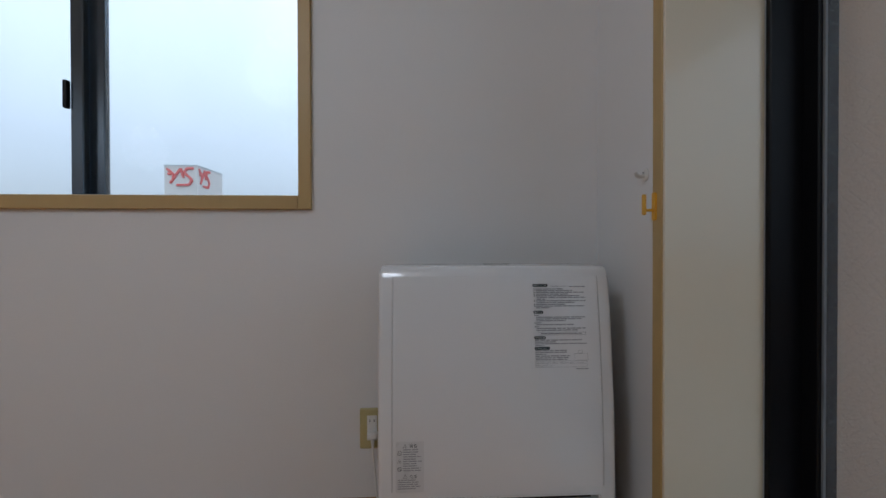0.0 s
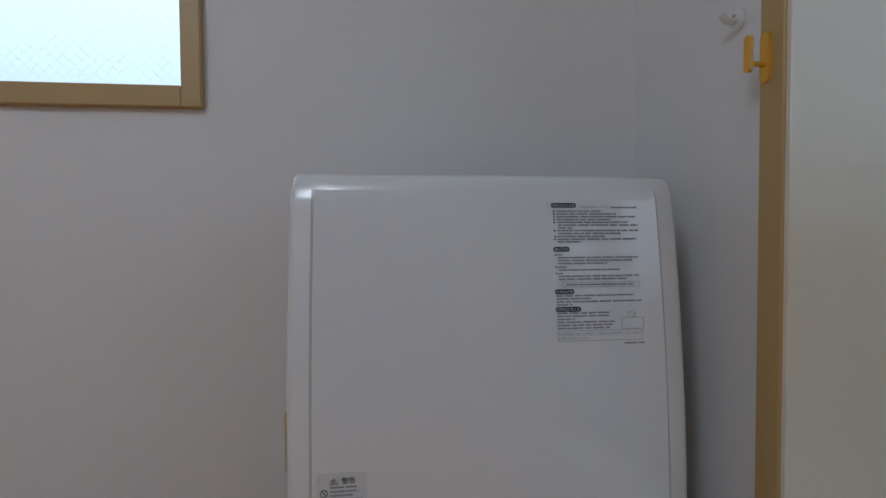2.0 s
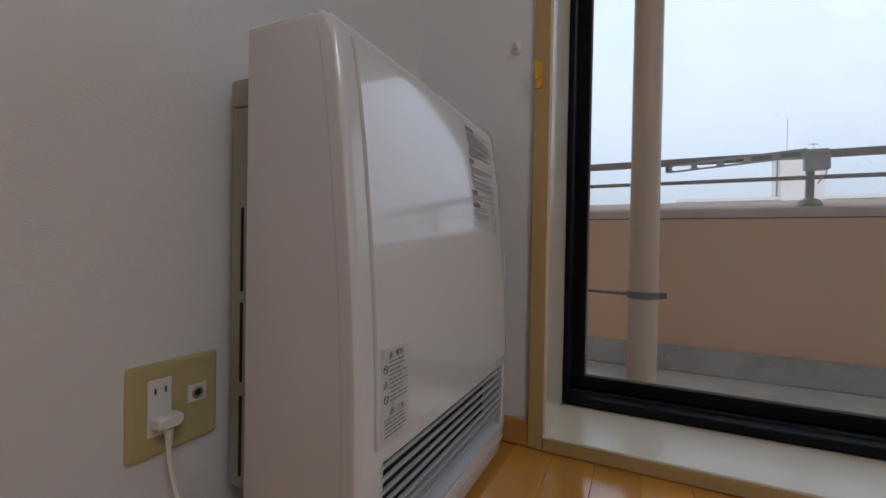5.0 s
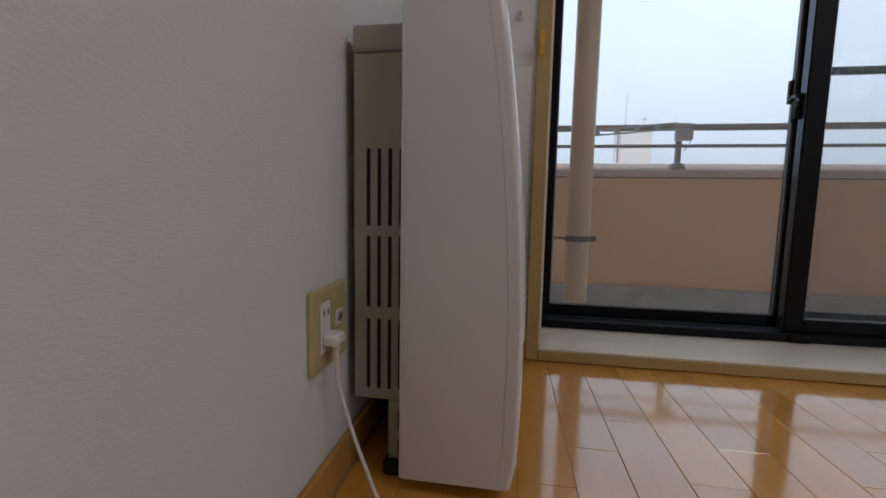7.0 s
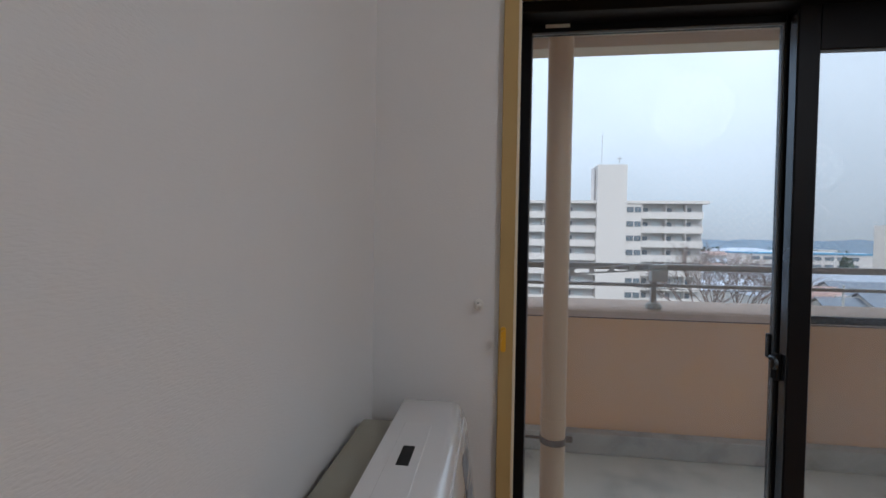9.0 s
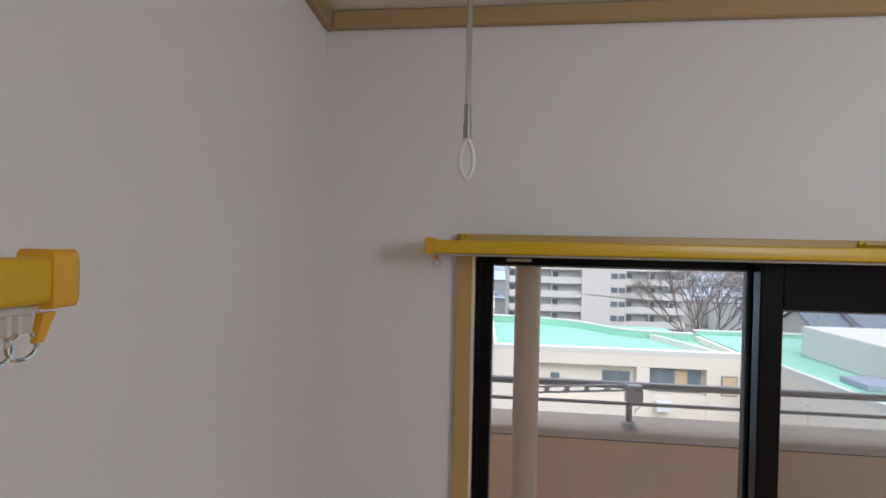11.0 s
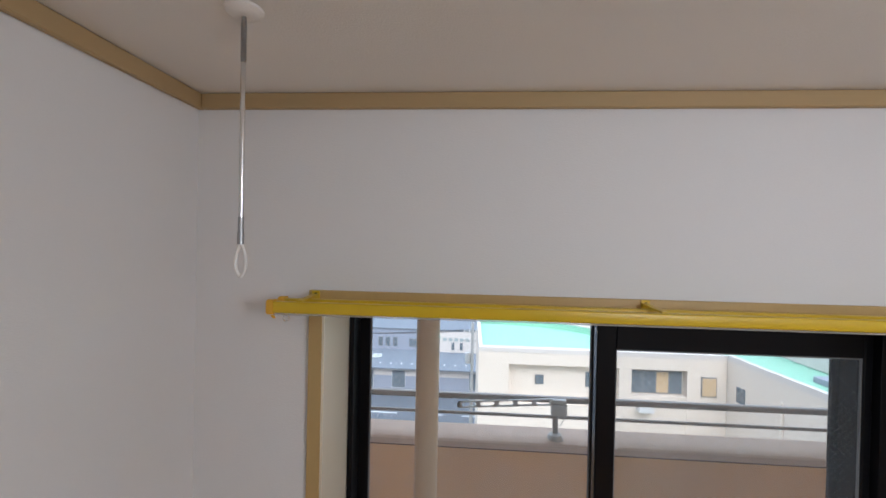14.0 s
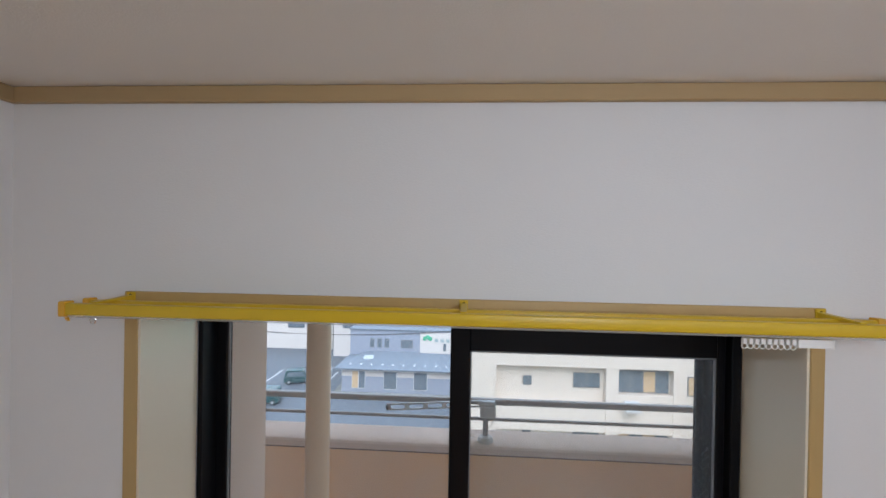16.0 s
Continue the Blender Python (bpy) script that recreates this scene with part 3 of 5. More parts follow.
def fan_heater():
    ob = thing("fan_heater", (-0.394, -0.16, 0), "white enamelled fan heater with louvred outlet, standing by the wall", "heater")
    GX0, GX1, GZ0, GZ1 = -0.626, -0.124, 0.096, 0.247
    bm = loft(end_rings(HX0, 1, GZ1, 0.823, -0.4) + end_rings(HX1, -1, GZ1, 0.823, -0.3)[::-1])
    loft(end_rings(HX0, 1, 0.03, GZ1, GX0), bm)
    loft(end_rings(HX1, -1, 0.03, GZ1, GX1), bm)
    loft([cover_ring(GX0, 0.03, GZ0, 0), cover_ring(GX1, 0.03, GZ0, 0)], bm)
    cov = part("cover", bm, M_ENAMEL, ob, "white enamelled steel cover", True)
    # end faces take the darker enamel, so their shade sits in the colour
    cov.data.materials.append(M_ENAMELSHADE)
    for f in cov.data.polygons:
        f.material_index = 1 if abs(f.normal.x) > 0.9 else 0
    # raised front panel, slightly smaller than the cover
    PX0, PX1 = -0.643, -0.112
    rings = []
    zs = [0.27, 0.3, 0.35, 0.45, 0.55, 0.65, 0.72, 0.78, 0.796]
    for x, lift in ((PX0, 0.0), (PX0 + 0.002, 0.003), (PX1 - 0.002, 0.003), (PX1, 0.0)):
        rings.append([(x, front_y(z) - lift, z) for z in zs] + [(x, front_y(zs[-1]) + 0.02, zs[-1]), (x, front_y(zs[0]) + 0.02, zs[0])])
    part("front_panel", loft(rings), M_ENAMEL, ob, "glossy white front panel", True)
    # dark seam round the panel and along the side
    for x in (PX0 - 0.0015, PX1 + 0.0015):
        sm = loft([[(x - 0.0007, front_y(z) - 0.0006, z), (x + 0.0007, front_y(z) - 0.0006, z), (x + 0.0007, front_y(z) + 0.002, z), (x - 0.0007, front_y(z) + 0.002, z)] for z in zs])
        part("panel_seam", sm, M_SEAM, ob)
    for x in (HX0 - 0.0004, HX1 - 0.0006):
        ss = loft([[(x, front_y(z) + 0.0235, z), (x, front_y(z) + 0.0255, z), (x + 0.001, front_y(z) + 0.0255, z), (x + 0.001, front_y(z) + 0.0235, z)] for z in (0.04, 0.1, 0.254, 0.35, 0.45, 0.55, 0.65, 0.72, 0.78, 0.80)])
        part("side_seam", ss, M_SEAM, ob)
    # grey rear body with slots
    part("rear_body", box((-0.625, -0.0970, 0.138), (-0.13, -0.002, 0.74), 0.003), M_GREYSTEEL, ob, "grey-beige steel rear casing")
    part("rear_lid", box((-0.628, -0.0970, 0.7405), (-0.126, -0.001, 0.784), 0.006, 2), M_GREYSTEEL, ob, "grey-beige top lid")
    part("rear_foot", box((-0.625, -0.0970, 0.012), (-0.13, -0.066, 0.1375), 0.002), M_GREYSTEEL, ob)
    part("foot", box((-0.64, -0.26, 0.004), (-0.13, -0.06, 0.0295), 0.003), M_DARK, ob, "dark base plate")
    # rear slots are near-black plates that paint the shade of openings
    for row, (z0, z1) in enumerate(((0.451, 0.583), (0.308, 0.434), (0.159, 0.287))):
        for k in range(4):
            y = -0.087 + 0.0192 * k
            outline = rounded_rect(y - 0.0032, z0, y + 0.0032, z1, 0.0031, 3)
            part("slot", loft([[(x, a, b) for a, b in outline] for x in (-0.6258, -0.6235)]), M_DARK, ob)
    for z0, z1 in ((0.085, 0.122), (0.04, 0.066)):
        outline = rounded_rect(-0.09, z0, -0.084, z1, 0.0029, 3)
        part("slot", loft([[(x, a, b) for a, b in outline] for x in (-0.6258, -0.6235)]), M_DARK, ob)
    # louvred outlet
    # near-black sheet stands in for the shade inside the outlet
    gr = part("outlet_back", box((GX0, -0.2505, GZ0), (GX1, -0.24, GZ1)), M_DARK, ob, "near-black sheet painting the shade behind the louvres")
    for k in range(7):
        z = 0.234 - 0.0166 * k
        ring = lambda x: [(x, -0.2935, z - 0.0026), (x, -0.2945, z - 0.0016), (x, -0.2945, z + 0.0018), (x, -0.2925, z + 0.0024), (x, -0.2885, z + 0.0016), (x, -0.2885, z - 0.0004)]
        part("louvre", loft([ring(GX0 + 0.001), ring(GX1 - 0.001)]), M_SLAT, gr, "pale grey-blue louvre slat")
    part("outlet_floor", loft([[(x, -0.2965, GZ0 + 0.0005), (x, -0.25, 0.125), (x, -0.25, GZ0 + 0.0005)] for x in (GX0 + 0.001, GX1 - 0.001)]), M_SLAT, gr)
    rim = bmesh.new()
    outer, inner = rounded_rect(GX0 - 0.006, GZ0 - 0.003, GX1 + 0.006, GZ1 + 0.006, 0.014), rounded_rect(GX0 - 0.001, GZ0 + 0.002, GX1 + 0.001, GZ1 + 0.001, 0.01)
    rows = [[rim.verts.new((a, -0.2982 if b < 0.15 else -0.3005, b)) for a, b in outer], [rim.verts.new((a, -0.2985 if b < 0.15 else -0.295, b)) for a, b in inner], [rim.verts.new((a, -0.2860, b)) for a, b in inner]]
    for a, b in zip(rows, rows[1:]):
        for k in range(len(a)):
            rim.faces.new((a[k], a[(k + 1) % len(a)], b[(k + 1) % len(b)], b[k]))
    part("outlet_rim", rim, M_ENAMEL, ob, "", True)
    part("base_strip", box((GX0 - 0.04, -0.2965, 0.066), (GX1 + 0.025, -0.284, 0.069)), M_SEAM, ob)
    # top control: a small dark window with a lid line
    part("control_window", box((-0.396, -0.170, 0.8225), (-0.324, -0.146, 0.8242), 0.0006), M_DARK, ob, "small dark display window")
    part("control_lid", box((-0.50, -0.188, 0.8222), (-0.22, -0.128, 0.8236), 0.0005), M_ENAMEL, ob)
    part("vent_mark", box((-0.57, -0.14, 0.8226), (-0.54, -0.136, 0.8237)), M_GREYSTEEL, ob)
    # instruction label: headings as dark pills, lines as grey bars
    rnd = random.Random(4)

    def on_front(x0, x1, z0, z1, lift):
        n = [z0, (z0 + z1) / 2, z1]
        return loft([[(x, front_y(z) - lift, z) for z in n] + [(x, front_y(z1) - lift + 0.0004, z1), (x, front_y(z0) - lift + 0.0004, z0)] for x in (x0, x1)])

    def flat(outline, lift):
        """A thin plate of the given x, z outline that follows the curved front."""
        return loft([[(x, front_y(z) - h, z) for x, z in outline] for h in (lift, lift - 0.0003)])

    def lettering(body, x0, x1, z, lift, height):
        """Flat printed characters between x0 and x1, centred at z."""
        data = bpy.data.curves.new("lettering", "FONT")
        data.body, data.resolution_u = body, 2
        temp = bpy.data.objects.new("lettering", data)
        me = bpy.data.meshes.new_from_object(temp)
        bm = bmesh.new()
        bm.from_mesh(me)
        bpy.data.objects.remove(temp)
        bpy.data.curves.remove(data)
        bpy.data.meshes.remove(me)
        xs, ys = [v.co.x for v in bm.verts], [v.co.y for v in bm.verts]
        for v in bm.verts:
            zz = z + height * ((v.co.y - min(ys)) / (max(ys) - min(ys)) - 0.5)
            v.co = Vector((x0 + (x1 - x0) * (v.co.x - min(xs)) / (max(xs) - min(xs)), front_y(zz) - lift, zz))
        return bm

    def bars(x, end, z, half=0.0012):
        tb = bmesh.new()
        while x < end:
            step = rnd.uniform(0.005, 0.022)
            tb = merge(tb, on_front(x, min(x + step, end), z - half, z + half, 0.0041))
            x += step + rnd.uniform(0.0008, 0.003)
        return tb

    lab = part("instruction_label", on_front(-0.291, -0.135, 0.556, 0.781, 0.0036), M_ENAMEL, ob, "clear instruction label with small grey writing")
    for z, end, body in ((0.7722, -0.244, "使用上のご注意"), (0.7046, -0.258, "操作方法"), (0.6406, -0.254, "日常の点検"), (0.6142, -0.244, "日常のお手入れ")):
        pill = part("heading", flat(rounded_rect(-0.284, z - 0.0038, end, z + 0.0038, 0.0036, 4), 0.0042), M_INKDARK, lab, "dark rounded heading bar with pale writing")
        part("lettering", lettering(body, -0.2815, end - 0.0025, z, 0.0045, 0.0047), M_STICKER, pill)
    part("lettering", lettering("取扱説明書をよく読んで", -0.237, -0.190, 0.7700, 0.0042, 0.0034), M_INK, lab)
    lines = [(0.7690, -0.188, -0.146), (0.7630, -0.276, -0.205), (0.7588, -0.276, -0.18), (0.7544, -0.276, -0.15), (0.7500, -0.276, -0.19), (0.7458, -0.276, -0.16), (0.7414, -0.274, -0.146), (0.7370, -0.274, -0.252), (0.7330, -0.276, -0.146), (0.7285, -0.274, -0.175), (0.7240, -0.276, -0.2), (0.7198, -0.276, -0.15), (0.7158, -0.276, -0.24)]
    lines += [(0.6962, -0.277, -0.270), (0.6918, -0.277, -0.15), (0.6874, -0.277, -0.158), (0.6830, -0.277, -0.2), (0.6776, -0.277, -0.264), (0.6732, -0.277, -0.18), (0.6680, -0.277, -0.271), (0.6638, -0.277, -0.15), (0.6592, -0.277, -0.17)]
    lines += [(0.6345 - 0.0045 * k, -0.282, end) for k, end in enumerate((-0.16, -0.228, -0.148, -0.258))]
    lines += [(0.6085 - 0.0045 * k, -0.282, end) for k, end in enumerate((-0.2, -0.2, -0.255, -0.192, -0.196, -0.2))]
    for z, x, end in lines:
        part("text_line", bars(x, end, z), M_INK, lab)
    for z in (0.7630, 0.7588, 0.7544, 0.7500, 0.7458, 0.7330, 0.7240, 0.7198, 0.6962, 0.6776, 0.6680):
        part("bullet", flat(rounded_rect(-0.2815, z - 0.0014, -0.2787, z + 0.0014, 0.0012, 2), 0.0042), M_INKDARK, lab)
    part("lettering", lettering("取扱説明書を紛失した場合は、お買い上げの販売店、または当社に", -0.280, -0.152, 0.5775, 0.0042, 0.0045), M_INK, lab)
    part("lettering", lettering("お問い合わせください。", -0.280, -0.234, 0.5712, 0.0042, 0.0045), M_INK, lab)
    part("text_line", bars(-0.178, -0.146, 0.5622), M_INK, lab)
    for nm, frames in (("notice_frame", ((-0.282, -0.149, 0.5670, 0.5825),)), ("note_frame", ((-0.272, -0.150, 0.6470, 0.6545),)), ("heater_sketch", ((-0.181, -0.146, 0.5835, 0.6005), (-0.1705, -0.160, 0.6007, 0.6085)))):
        fb = bmesh.new()
        for x0, x1, z0, z1 in frames:
            for q in ((x0, x1, z0, z0 + 0.0005), (x0, x1, z1 - 0.0005, z1), (x0, x0 + 0.0005, z0 + 0.0005, z1 - 0.0005), (x1 - 0.0005, x1, z0 + 0.0005, z1 - 0.0005)):
                fb = merge(fb, on_front(*q, 0.0042))
        part(nm, fb, M_INK, lab, "thin line drawing of a heater" if nm == "heater_sketch" else "thin printed frame")
    part("text_line", bars(-0.266, -0.160, 0.6508), M_INK, lab)
    # warning sticker
    stk = part("warning_sticker", on_front(-0.634, -0.565, 0.271, 0.394, 0.0038), M_STICKER, ob, "pale warning sticker with small pictograms")
    part("lettering", lettering("警告", -0.600, -0.581, 0.3835, 0.0043, 0.0088), M_INKDARK, stk)
    part("lettering", lettering("注意", -0.600, -0.582, 0.3095, 0.0043, 0.0088), M_INKDARK, stk)
    for x, z in ((-0.611, 0.382), (-0.625, 0.346), (-0.611, 0.309)):
        tri = bmesh.new()
        pts = [(x + 0.0062 * math.cos(a), z + 0.0058 * math.sin(a)) for a in (radians(90), radians(210), radians(330))]
        tube([(p, front_y(q) - 0.0042, q) for p, q in pts + pts[:1]], 0.0004, 4, tri)
        tri = merge(tri, on_front(x - 0.0004, x + 0.0004, z - 0.0016, z + 0.0022, 0.0042))
        part("pictogram", tri, M_INKDARK, stk)
    for z in (0.367, 0.328):
        sign = ring_loop((-0.6245, front_y(z) - 0.0042, z), (1, 0, 0), (0, 0, 1), 0.005, 0.0005, 16, 4)
        tube([(-0.6245 + d, front_y(z - d) - 0.0042, z - d) for d in (-0.0036, 0.0036)], 0.0005, 4, sign)
        part("pictogram", sign, M_INKDARK, stk)
    rows = [(0.3745 - 0.0056 * k, -0.616, rnd.uniform(-0.585, -0.57)) for k in range(10)] + [(0.3010 - 0.0052 * k, -0.629, rnd.uniform(-0.59, -0.568)) for k in range(5)]
    for z, x, end in rows:
        part("text_line", bars(x, end, z, 0.001), M_INK, stk)
    ob.location += Vector((-0.009, -0.016, -0.003))


fan_heater()

# ---- wall outlet, plug and cord ----
def wall_outlet():
    ob = thing("wall_outlet", (-0.7120, -0.001, 0.3060), "beige double outlet plate with socket and aerial jack on the wall", "outlet")
    bm = bmesh.new()
    rings = [[(a, y, b) for a, b in rounded_rect(-0.7720 + i, 0.2460 + i, -0.6520 - i, 0.3670 - i, 0.004, 3)] for y, i in ((-0.001, 0.0), (-0.006, 0.0), (-0.009, 0.003), (-0.0095, 0.006))]
    plate = part("plate", loft(rings, bm), M_PLATE, ob, "beige plastic cover plate")
    soc = part("socket", box((-0.7500, -0.0125, 0.2730), (-0.7200, -0.0094, 0.3470), 0.001), M_WHITEPL, ob, "white two-slot socket")
    # socket slots and jack hole: near-black pieces painting the shade in openings
    for x in (-0.7415, -0.7285):
        part("slot", box((x - 0.001, -0.0132, 0.3280), (x + 0.001, -0.0124, 0.3360)), M_DARK, soc)
    jk = part("aerial_jack", box((-0.6980, -0.0115, 0.3010), (-0.6700, -0.0094, 0.3260), 0.001), M_SOCKET, ob, "ivory aerial jack")
    part("jack_ring", ring_loop((-0.6840, -0.0125, 0.3135), (1, 0, 0), (0, 0, 1), 0.0065, 0.0018, 18, 6), M_SPRING, jk)
    part("jack_hole", loft([[(-0.6840 + 0.0062 * math.cos(a), y, 0.3135 + 0.0062 * math.sin(a)) for a in (2 * math.pi * k / 16 for k in range(16))] for y in (-0.0114, -0.0125)]), M_DARK, jk)
    pl = thing("power_plug", (-0.7330, -0.02, 0.3), "white power plug with cord leading down to the heater", "plug")
    bm = loft([[(a, y, b) for a, b in rounded_rect(-0.7510 + i, 0.2820 + i, -0.7150 - i, 0.3020 - i * 0.4, 0.006, 4)] for y, i in ((-0.0135, 0.002), (-0.018, 0.0), (-0.032, 0.001), (-0.037, 0.005))])
    part("plug_body", bm, M_WHITEPL, pl, "", True)
    sr = bmesh.new()
    for k in range(6):
        z = 0.2820 - 0.0045 * k
        tube([(-0.7330, -0.027, z), (-0.7330, -0.027, z - 0.0035)], 0.0058 - 0.0004 * k, 10, sr)
    part("strain_relief", sr, M_WHITEPL, pl, "", True)
    pts = curve_points([(-0.7330, -0.027, 0.2800), (-0.7330, -0.027, 0.2560), (-0.7300, -0.029, 0.22), (-0.7230, -0.04, 0.165), (-0.7170, -0.055, 0.11), (-0.7140, -0.072, 0.06), (-0.7170, -0.09, 0.022), (-0.7270, -0.115, 0.006), (-0.7220, -0.145, 0.0045), (-0.6720, -0.15, 0.0045), (-0.6120, -0.14, 0.0045)])
    part("cord", tube(pts, 0.0033, 8), M_WHITEPL, pl, "white cord", True)
    for item in (ob, pl):
        item.location += Vector((0.001, 0, -0.0155))
    ob.scale = (1.055, 1, 1.06)


wall_outlet()

# ---- hooks beside the balcony door ----
def tieback_hook():
    ob = thing("tieback_hook", (-0.017, -0.345, 0.948), "amber plastic curtain tieback hook on the door casing", "hook")
    part("back_plate", loft([[(x, a, b) for a, b in rounded_rect(-0.354, 0.915, -0.34, 0.983, 0.0065, 4)] for x in (-0.0163, -0.021)]), M_YELLOWPL, ob, "", True)
    part("stem", tube([(-0.02, -0.347, 0.94), (-0.042, -0.347, 0.94)], 0.0035, 10), M_YELLOWPL, ob, "", True)
    part("bar", loft([[(x, a, b) for a, b in rounded_rect(-0.352, 0.928, -0.342, 0.978, 0.0048, 4)] for x in (-0.041, -0.047)]), M_YELLOWPL, ob, "", True)
    ob.location += Vector((0, -0.016, 0.017))


tieback_hook()


def wall_hook():
    ob = thing("wall_hook", (-0.001, -0.274, 1.044), "small white plastic hook stuck to the wallpaper", "hook")
    part("pad", loft([[(x, -0.274 + r * 0.8 * math.cos(a), 1.044 + r * math.sin(a)) for a in (2 * math.pi * k / 20 for k in range(20))] for x, r in ((-0.001, 0.016), (-0.004, 0.016), (-0.007, 0.011))]), M_WHITEPL, ob, "", True)
    part("peg", tube(curve_points([(-0.006, -0.274, 1.041), (-0.018, -0.275, 1.039), (-0.028, -0.277, 1.042), (-0.033, -0.278, 1.05)], 4), [0.005] * 4 + [0.0055] * 8 + [0.004], 8), M_WHITEPL, ob, "", True)
    part("screw", tube([(-0.0066, -0.272, 1.0495), (-0.009, -0.272, 1.0495)], 0.0025, 8), M_SPRING, ob)
    ob.location += Vector((0, -0.022, 0.010))


wall_hook()

# ---- hanging clothes pole holder ----
def pole_hanger():
    x, y = -0.433, -0.386
    ob = thing("clothes_pole_hanger", (x, y, CEIL), "thin steel clothes-pole hanger with white loop, fixed to the ceiling", "clothes hanger")
    disc = [[(x + r * math.cos(a), y + r * math.sin(a), z) for a in (2 * math.pi * k / 24 for k in range(24))] for r, z in ((0.034, CEIL - 0.001), (0.034, CEIL - 0.006), (0.026, CEIL - 0.013), (0.014, CEIL - 0.016))]
    part("ceiling_rose", loft(disc), M_CEIL, ob, "white round ceiling base", True)
    sp = tube([(x, y, CEIL - 0.015), (x, y, 2.489)], 0.0042, 10)
    for k in range(18):
        ring_loop((x, y, 2.561 - 0.004 * k), (1, 0, 0), (0, 1, 0), 0.0046, 0.0011, 10, 4, bm=sp)
    part("threaded_end", sp, M_SPRING, ob, "grey ribbed upper sleeve", True)
    part("rod", tube([(x, y, 2.49), (x + 0.001, y, 2.204)], 0.0046, 12), M_CHROME, ob, "shiny steel rod", True)
    part("joint", tube([(x + 0.001, y, 2.206), (x + 0.001, y, 2.179), (x + 0.001, y, 2.178), (x + 0.001, y, 2.156)], [0.0053, 0.0053, 0.0062, 0.0062], 12), M_SPRING, ob, "grey joint", True)
    loop = curve_points([(x + 0.001, y, 2.158), (x + 0.001, y - 0.008, 2.139), (x + 0.001, y - 0.0095, 2.114), (x + 0.001, y, 2.096), (x + 0.001, y + 0.0095, 2.114), (x + 0.001, y + 0.008, 2.139), (x + 0.001, y, 2.158)], 6)
    part("loop", tube(loop, 0.0034, 8), M_WHITEPL, ob, "white plastic loop", True)


pole_hanger()

# ---- curtain rails ----
def curtain_rail(along, wall_at, a0, a1, z, brackets, rings, label, cluster=None):
    """Double rail. along 'y' on the east wall, 'x' on the north wall; u: metres out from the wall."""
    def w(u, a, zz):
        return (wall_at - u, a, zz) if along == "y" else (a, wall_at - u, zz)
    ob = thing("curtain_rail", w(0.02, (a0 + a1) / 2, z), label, "curtain rail", "double curtain rails")
    for nm, u, short, dz in (("front_rail", 0.13, 0.0, 0.0), ("back_rail", 0.065, 0.0, 0.0)):
        s0, s1 = a0 - short, a1 + short
        prof = rounded_rect(u - 0.011, z - 0.0145 + dz, u + 0.011, z + 0.0145 + dz, 0.004, 3)
        rail = part(nm, loft([[w(p, a, q) for p, q in prof] for a in (s0, s1)]), M_YELLOW, ob, "yellow wood-grain rail", True)
        lip = rounded_rect(u - 0.003, z - 0.0205 + dz, u + 0.003, z - 0.0155 + dz, 0.001, 2)
        part("runner_track", loft([[w(p, a, q) for p, q in lip] for a in (s0 - 0.012, s1 + 0.012)]), M_CLEARPL, rail, "translucent runner strip")
        for e, sgn in ((s0, 1), (s1, -1)):
            cap = [[w(p, e + sgn * d, q) for p, q in rounded_rect(u - 0.013 + i, z - 0.0185 + dz + i, u + 0.013 - i, z + 0.0195 + dz - i, 0.004, 3)] for d, i in ((-0.013, 0), (0.003, 0), (0.007, 0.003))]
            part("end_cap", loft(cap), M_YELLOWPL, rail, "amber plastic end cap", True)
            tab = [w(u - 0.003, e - sgn * 0.01, z - 0.0215 + dz), w(u + 0.003, e - sgn * 0.01, z - 0.0215 + dz), w(u + 0.003, e - sgn * 0.002, z - 0.0215 + dz), w(u - 0.003, e - sgn * 0.002, z - 0.0215 + dz)]
            drop = 0.03 if along == "y" else 0.04
            tab2 = [w(u - 0.002, e - sgn * 0.014, z - drop + dz), w(u + 0.002, e - sgn * 0.014, z - drop + dz), w(u + 0.002, e - sgn * 0.009, z - drop + dz), w(u - 0.002, e - sgn * 0.009, z - drop + dz)]
            part("stop_tab", loft([tab, tab2]), M_YELLOWPL, rail, "amber plastic stop")
    for a in brackets:
        br = part("bracket", loft([[w(u, a + d, q) for u, q in rounded_rect(0.0165, z - 0.012, 0.0205, z + 0.032, 0.0015, 2)] for d in (-0.011, 0.011)]), M_YELLOW, ob, "yellow metal bracket")
        arm = [w(0.0205, a - 0.009, z + 0.010), w(0.0205, a + 0.009, z + 0.010), w(0.0205, a + 0.009, z + 0.024), w(0.0205, a - 0.009, z + 0.024)]
        arm2 = [w(0.132, a - 0.007, z + 0.0148), w(0.132, a + 0.007, z + 0.0148), w(0.132, a + 0.007, z + 0.019), w(0.132, a - 0.007, z + 0.019)]
        mid = [w(0.06, a - 0.008, z + 0.0148), w(0.06, a + 0.008, z + 0.0148), w(0.06, a + 0.008, z + 0.0215), w(0.06, a - 0.008, z + 0.0215)]
        part("bracket_arm", loft([arm, mid, arm2]), M_YELLOW, br)
        part("screw", tube([w(0.0206, a, z + 0.0235), w(0.0225, a, z + 0.0235)], 0.0035, 8), M_DARK, br, "dark screw head")
    for u, a in rings:
        zz = z - 0.0235 + 0.003
        rn = part("runner", box(*[tuple(map(f, *[w(u - 0.003, a - 0.004, zz - 0.012), w(u + 0.003, a + 0.004, zz)])) for f in (min, max)], 0.0008), M_CLEARPL, ob, "translucent curtain runner")
        e = Vector(w(0, 1, 0)) - Vector(w(0, 0, 0))
